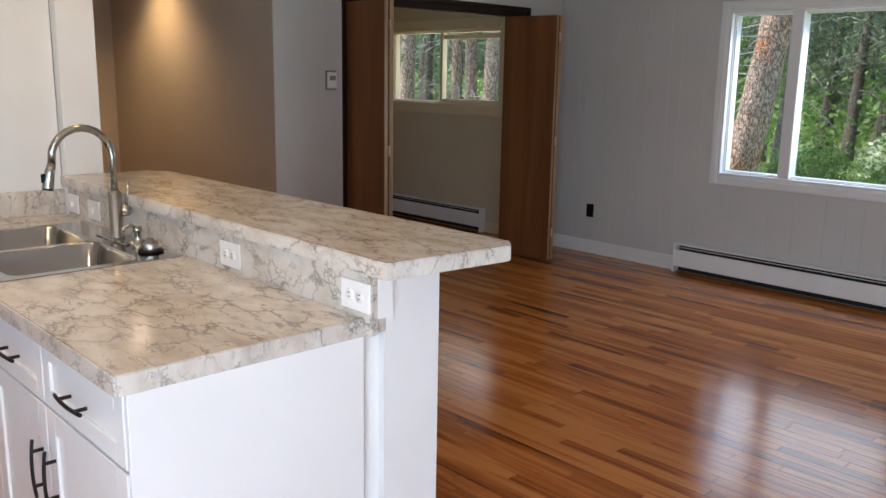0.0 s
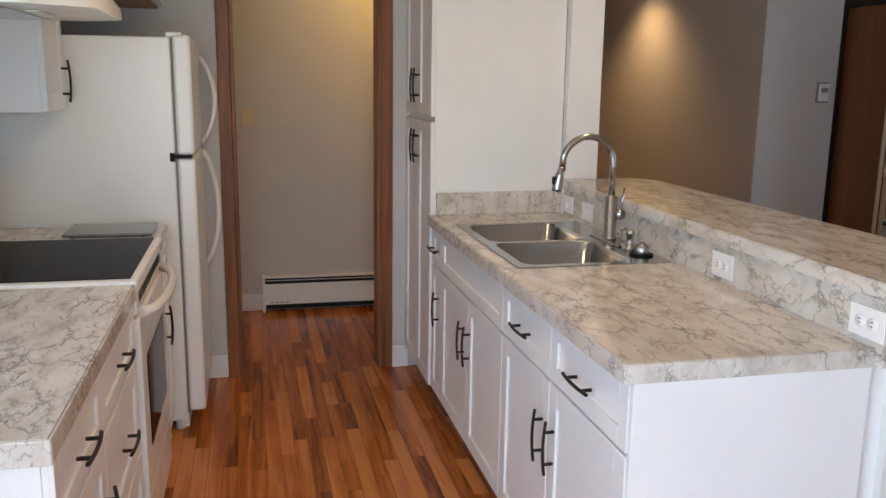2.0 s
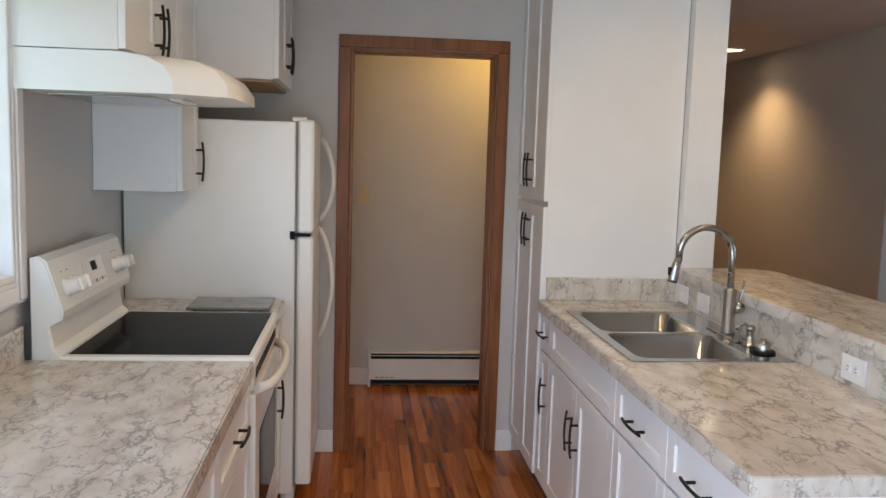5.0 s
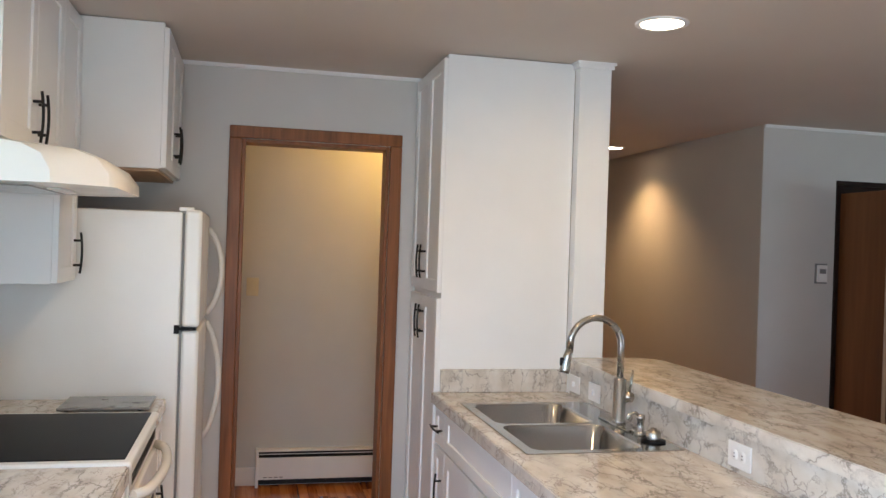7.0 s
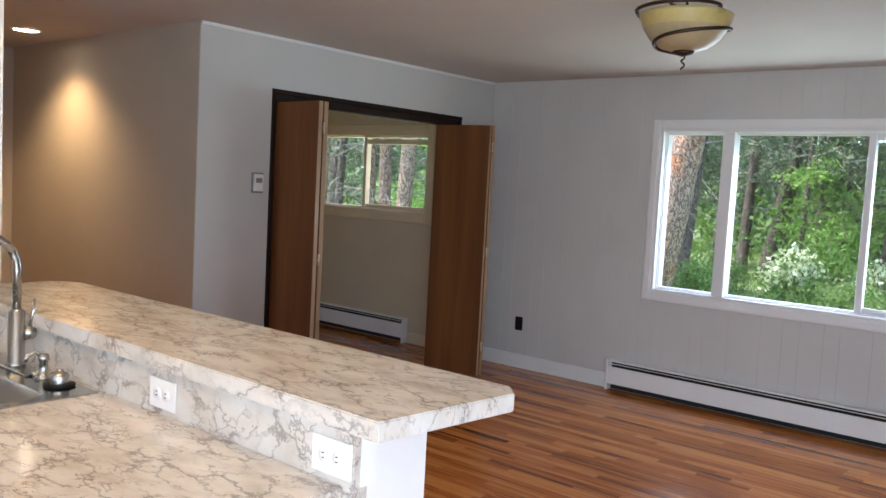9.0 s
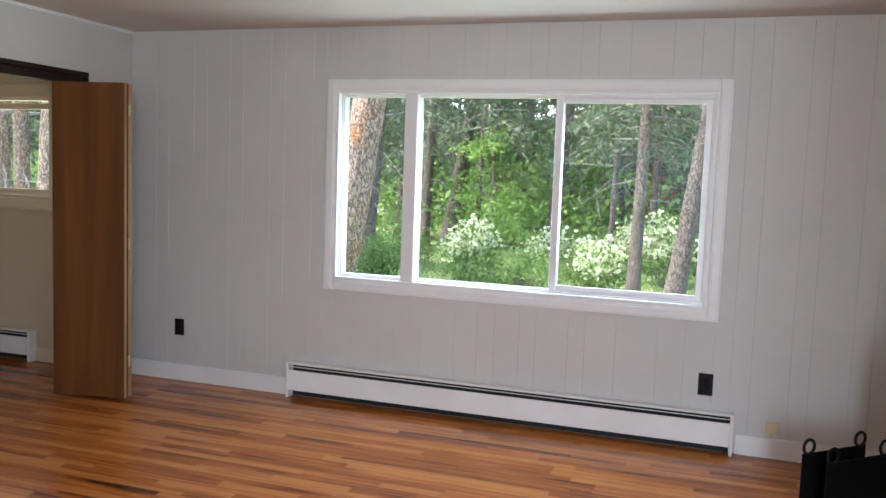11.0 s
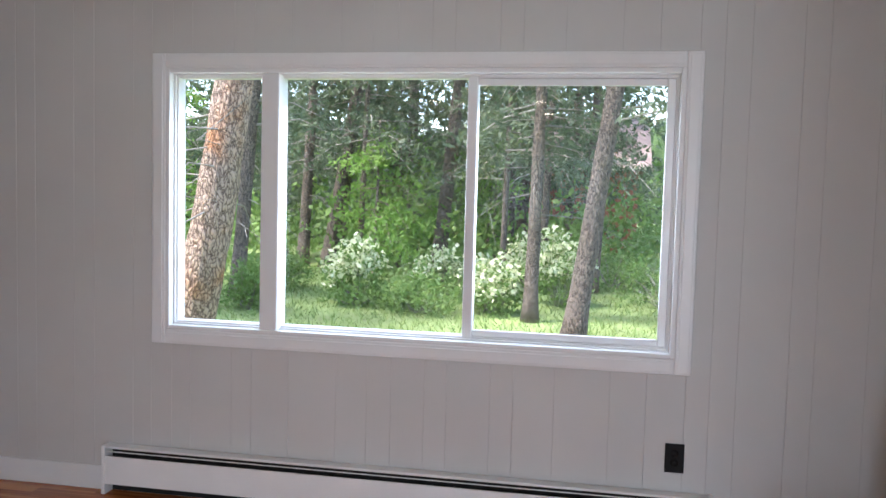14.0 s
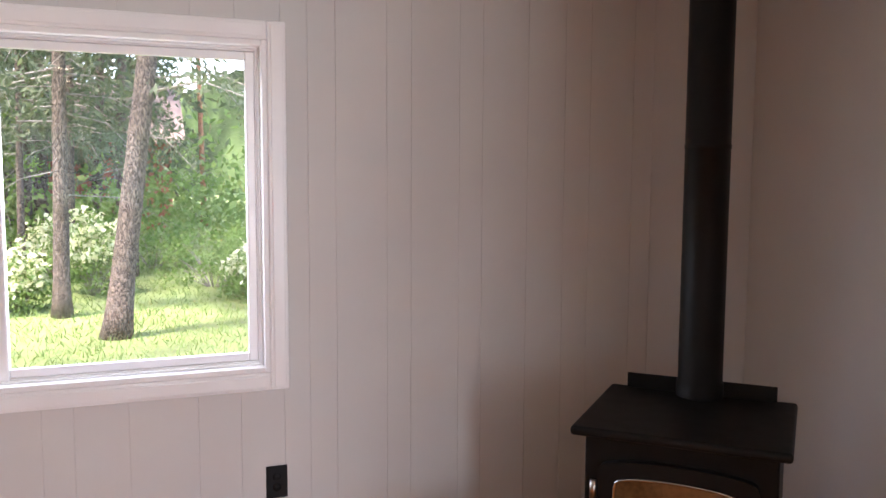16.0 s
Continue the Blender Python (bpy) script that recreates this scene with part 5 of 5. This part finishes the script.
v = np.stack([np.stack([gx - wv * np.cos(ang), gy - wv * np.sin(ang), gz], 1), np.stack([gx + wv * np.cos(ang), gy + wv * np.sin(ang), gz], 1),
              np.stack([gx + rng.normal(0, 0.07, n), gy + rng.normal(0, 0.07, n), gz + gh], 1)], 1).reshape(-1, 3)
me = bpy.data.meshes.new("grass")
me.from_pydata(v.tolist(), [], np.arange(3 * n).reshape(-1, 3).tolist())
me.materials.append(GRASS)
tagged(new("grass", me), "long meadow grass below the window", "grass", kind="stuff")

# undergrowth and far woods
pts = [(rng.uniform(-26, 14), rng.uniform(22, 34), GZ + 0.3 + abs(rng.normal(0, 0.8))) for _ in range(900)]
tagged(new("undergrowth", leaves_mesh("undergrowth", pts, 0.45, 0.22, 34, SHRUB, 0.7, 0.55)), "green woodland undergrowth", "undergrowth", kind="stuff")
pts = [(rng.uniform(-34, 1.2), rng.uniform(30, 44), GZ + rng.uniform(0.5, 15)) for _ in range(1500)]
tagged(new("far_woods", leaves_mesh("far_woods", pts, 0.8, 0.42, 26, NEEDLE, 0.8, 0.4, 0.5)), "dense dark conifer woods in the distance", "woods", kind="stuff")

cabin = thing("cabin", (-0.7, 31, GZ + 0.3), "red-brown cabin half hidden behind trees", "house")
boxes("wall", [((-1.9, 0, -0.5), (1.9, 5, 2.6))], HOUSE_RED, cabin)
bm = bmesh.new()
rv = [bm.verts.new(p) for p in ((-2.3, -0.5, 2.6), (2.3, -0.5, 2.6), (2.3, 5.5, 2.6), (-2.3, 5.5, 2.6), (-2.3, 2.5, 4.6), (2.3, 2.5, 4.6))]
for f in ((0, 1, 5, 4), (2, 3, 4, 5), (1, 2, 5), (3, 0, 4), (0, 3, 2, 1)):
    bm.faces.new([rv[k] for k in f])
put("roof", to_mesh("roof", bm, ROOF), cabin)

# plain woodland backdrop far behind
mat, bn, bk, bb = material("woodland_backdrop")
tc, mp, tx = bn.new("ShaderNodeTexCoord"), bn.new("ShaderNodeMapping"), bn.new("ShaderNodeTexNoise")
mp.inputs["Scale"].default_value = (1.0, 1.0, 0.35)
tx.inputs["Scale"].default_value, tx.inputs["Detail"].default_value = 0.5, 9
bk.new(tc.outputs["Object"], mp.inputs[0]), bk.new(mp.outputs[0], tx.inputs[0])
rp = ramp(bn, [(0.35, (0.02, 0.035, 0.014)), (0.5, (0.06, 0.10, 0.035)), (0.66, (0.18, 0.26, 0.10))])
bk.new(tx.outputs[0], rp.inputs[0]), bk.new(rp.outputs[0], bb.inputs["Base Color"])
bb.inputs["Roughness"].default_value = 1.0
bm = bmesh.new()
arcp = [(70 * math.cos(a), 70 * math.sin(a)) for a in np.linspace(radians(-20), radians(380), 90)]
top_h = [7 + 4 * noise.noise(Vector((k * 0.5, 0, 0))) + 3 * noise.noise(Vector((k * 1.7, 3, 0))) for k in range(90)]
a = [bm.verts.new((x, y, GZ - 1)) for x, y in arcp]
b = [bm.verts.new((x, y, top_h[k])) for k, (x, y) in enumerate(arcp)]
for k in range(88):
    bm.faces.new((a[k], a[k + 1], b[k + 1], b[k]))
structure(put("backdrop", to_mesh("backdrop", bm, mat)), "distant woodland treeline", "backdrop")

# ---- panel boards of the window wall ----
grooves = [XO + 0.001, -3.40, -3.30, -3.10, -2.995, -2.818, -2.716, -2.511, -2.405, -2.202, -2.108, -2.003, -1.908, -1.702, -1.604, -1.424, -1.197, -1.052, -0.94, -0.788, -0.687, -0.493,
           -0.393, -0.215, 0.02, 0.171, 0.331, 0.429, 0.533, 0.732, 0.83, 1.03, 1.13, 1.33, 1.50, 1.62, 1.83, 1.93, 2.12, 2.30, XE - 0.001]
for x0, x1 in zip(grooves, grooves[1:]):
    cuts = []
    if x1 <= WX0 - 0.04 or x0 >= WX1 + 0.04:
        cuts = [(x0, x1, 0.0, H)]
    else:
        cuts = [(x0, x1, 0.0, WZ0), (x0, x1, WZ1, H)]
        if x0 < WX0:
            cuts.append((x0, WX0, WZ0 + 0.001, WZ1 - 0.001))
        if x1 > WX1:
            cuts.append((WX1, x1, WZ0 + 0.001, WZ1 - 0.001))
    for a, b, c, d in cuts:
        box("panel_board", (a + 0.0002, YN, c + 0.0005), (b - 0.0002, YN + 0.0115, d - 0.0005), WALL, 0.0014, wall_north, 1)

# ---- strip floor ----
floor = structure(box("floor", (-6.7, YS - T, -0.12), (XE + T, YN + 0.17, -0.012), FLOOR_WOOD, 0), "glossy reddish oak strip floor, boards along the room", "floor")
bmf = bmesh.new()
tone = bmf.faces.layers.float.new("tone")
r2 = random.Random(5)
W = 0.0572
meshes, count = {}, 0
rows = int((YN - YS + 0.0) / W) + 1
for j in range(rows):
    y = YS + j * W
    x = -6.6 - r2.random() * 0.6
    while x < XE:
        ln = r2.choice((0.3, 0.42, 0.55, 0.7, 0.85, 1.0, 1.2))
        x0, x1 = max(x, -6.6), min(x + ln, XE)
        x += ln
        if x1 - x0 < 0.03:
            continue
        y1 = min(y + W, YN)
        lo, hi = (x0 + 0.0006, y + 0.0005), (x1 - 0.0006, y1 - 0.0005)
        near = (0.4 < y < 1.4 and -3.0 < x0 < 0.3) or (2.6 < y < 4.4 and -2.6 < x0 < 1.0)
        if near and count < 300 and x1 - x0 > ln - 0.001:
            if ln not in meshes:
                bm = bmesh.new()
                add_box(bm, (0.0006, 0.0005, -0.0118), (ln - 0.0006, W - 0.0005, 0.0), 0)
                bmesh.ops.bevel(bm, geom=[e for e in bm.edges if min(v.co.z for v in e.verts) > -0.001], offset=0.0007, segments=1, affect="EDGES")
                meshes[ln] = to_mesh("board", bm, FLOOR_WOOD)
            put("board", meshes[ln], floor, pose(x0, y, 0))
            count += 1
        else:
            tv = [bmf.verts.new((px, py, 0)) for px, py in ((lo[0], lo[1]), (hi[0], lo[1]), (hi[0], hi[1]), (lo[0], hi[1]))]
            bv = [bmf.verts.new((v.co.x, v.co.y, -0.0118)) for v in tv]
            t = r2.random()
            for f in (tv, (tv[0], bv[0], bv[1], tv[1]), (tv[1], bv[1], bv[2], tv[2]), (tv[2], bv[2], bv[3], tv[3]), (tv[3], bv[3], bv[0], tv[0])):
                bmf.faces.new(f)[tone] = t
tagged(put("boards", to_mesh("boards", bmf, FLOOR_WOOD), floor), "oak strip floor boards", kind="stuff")
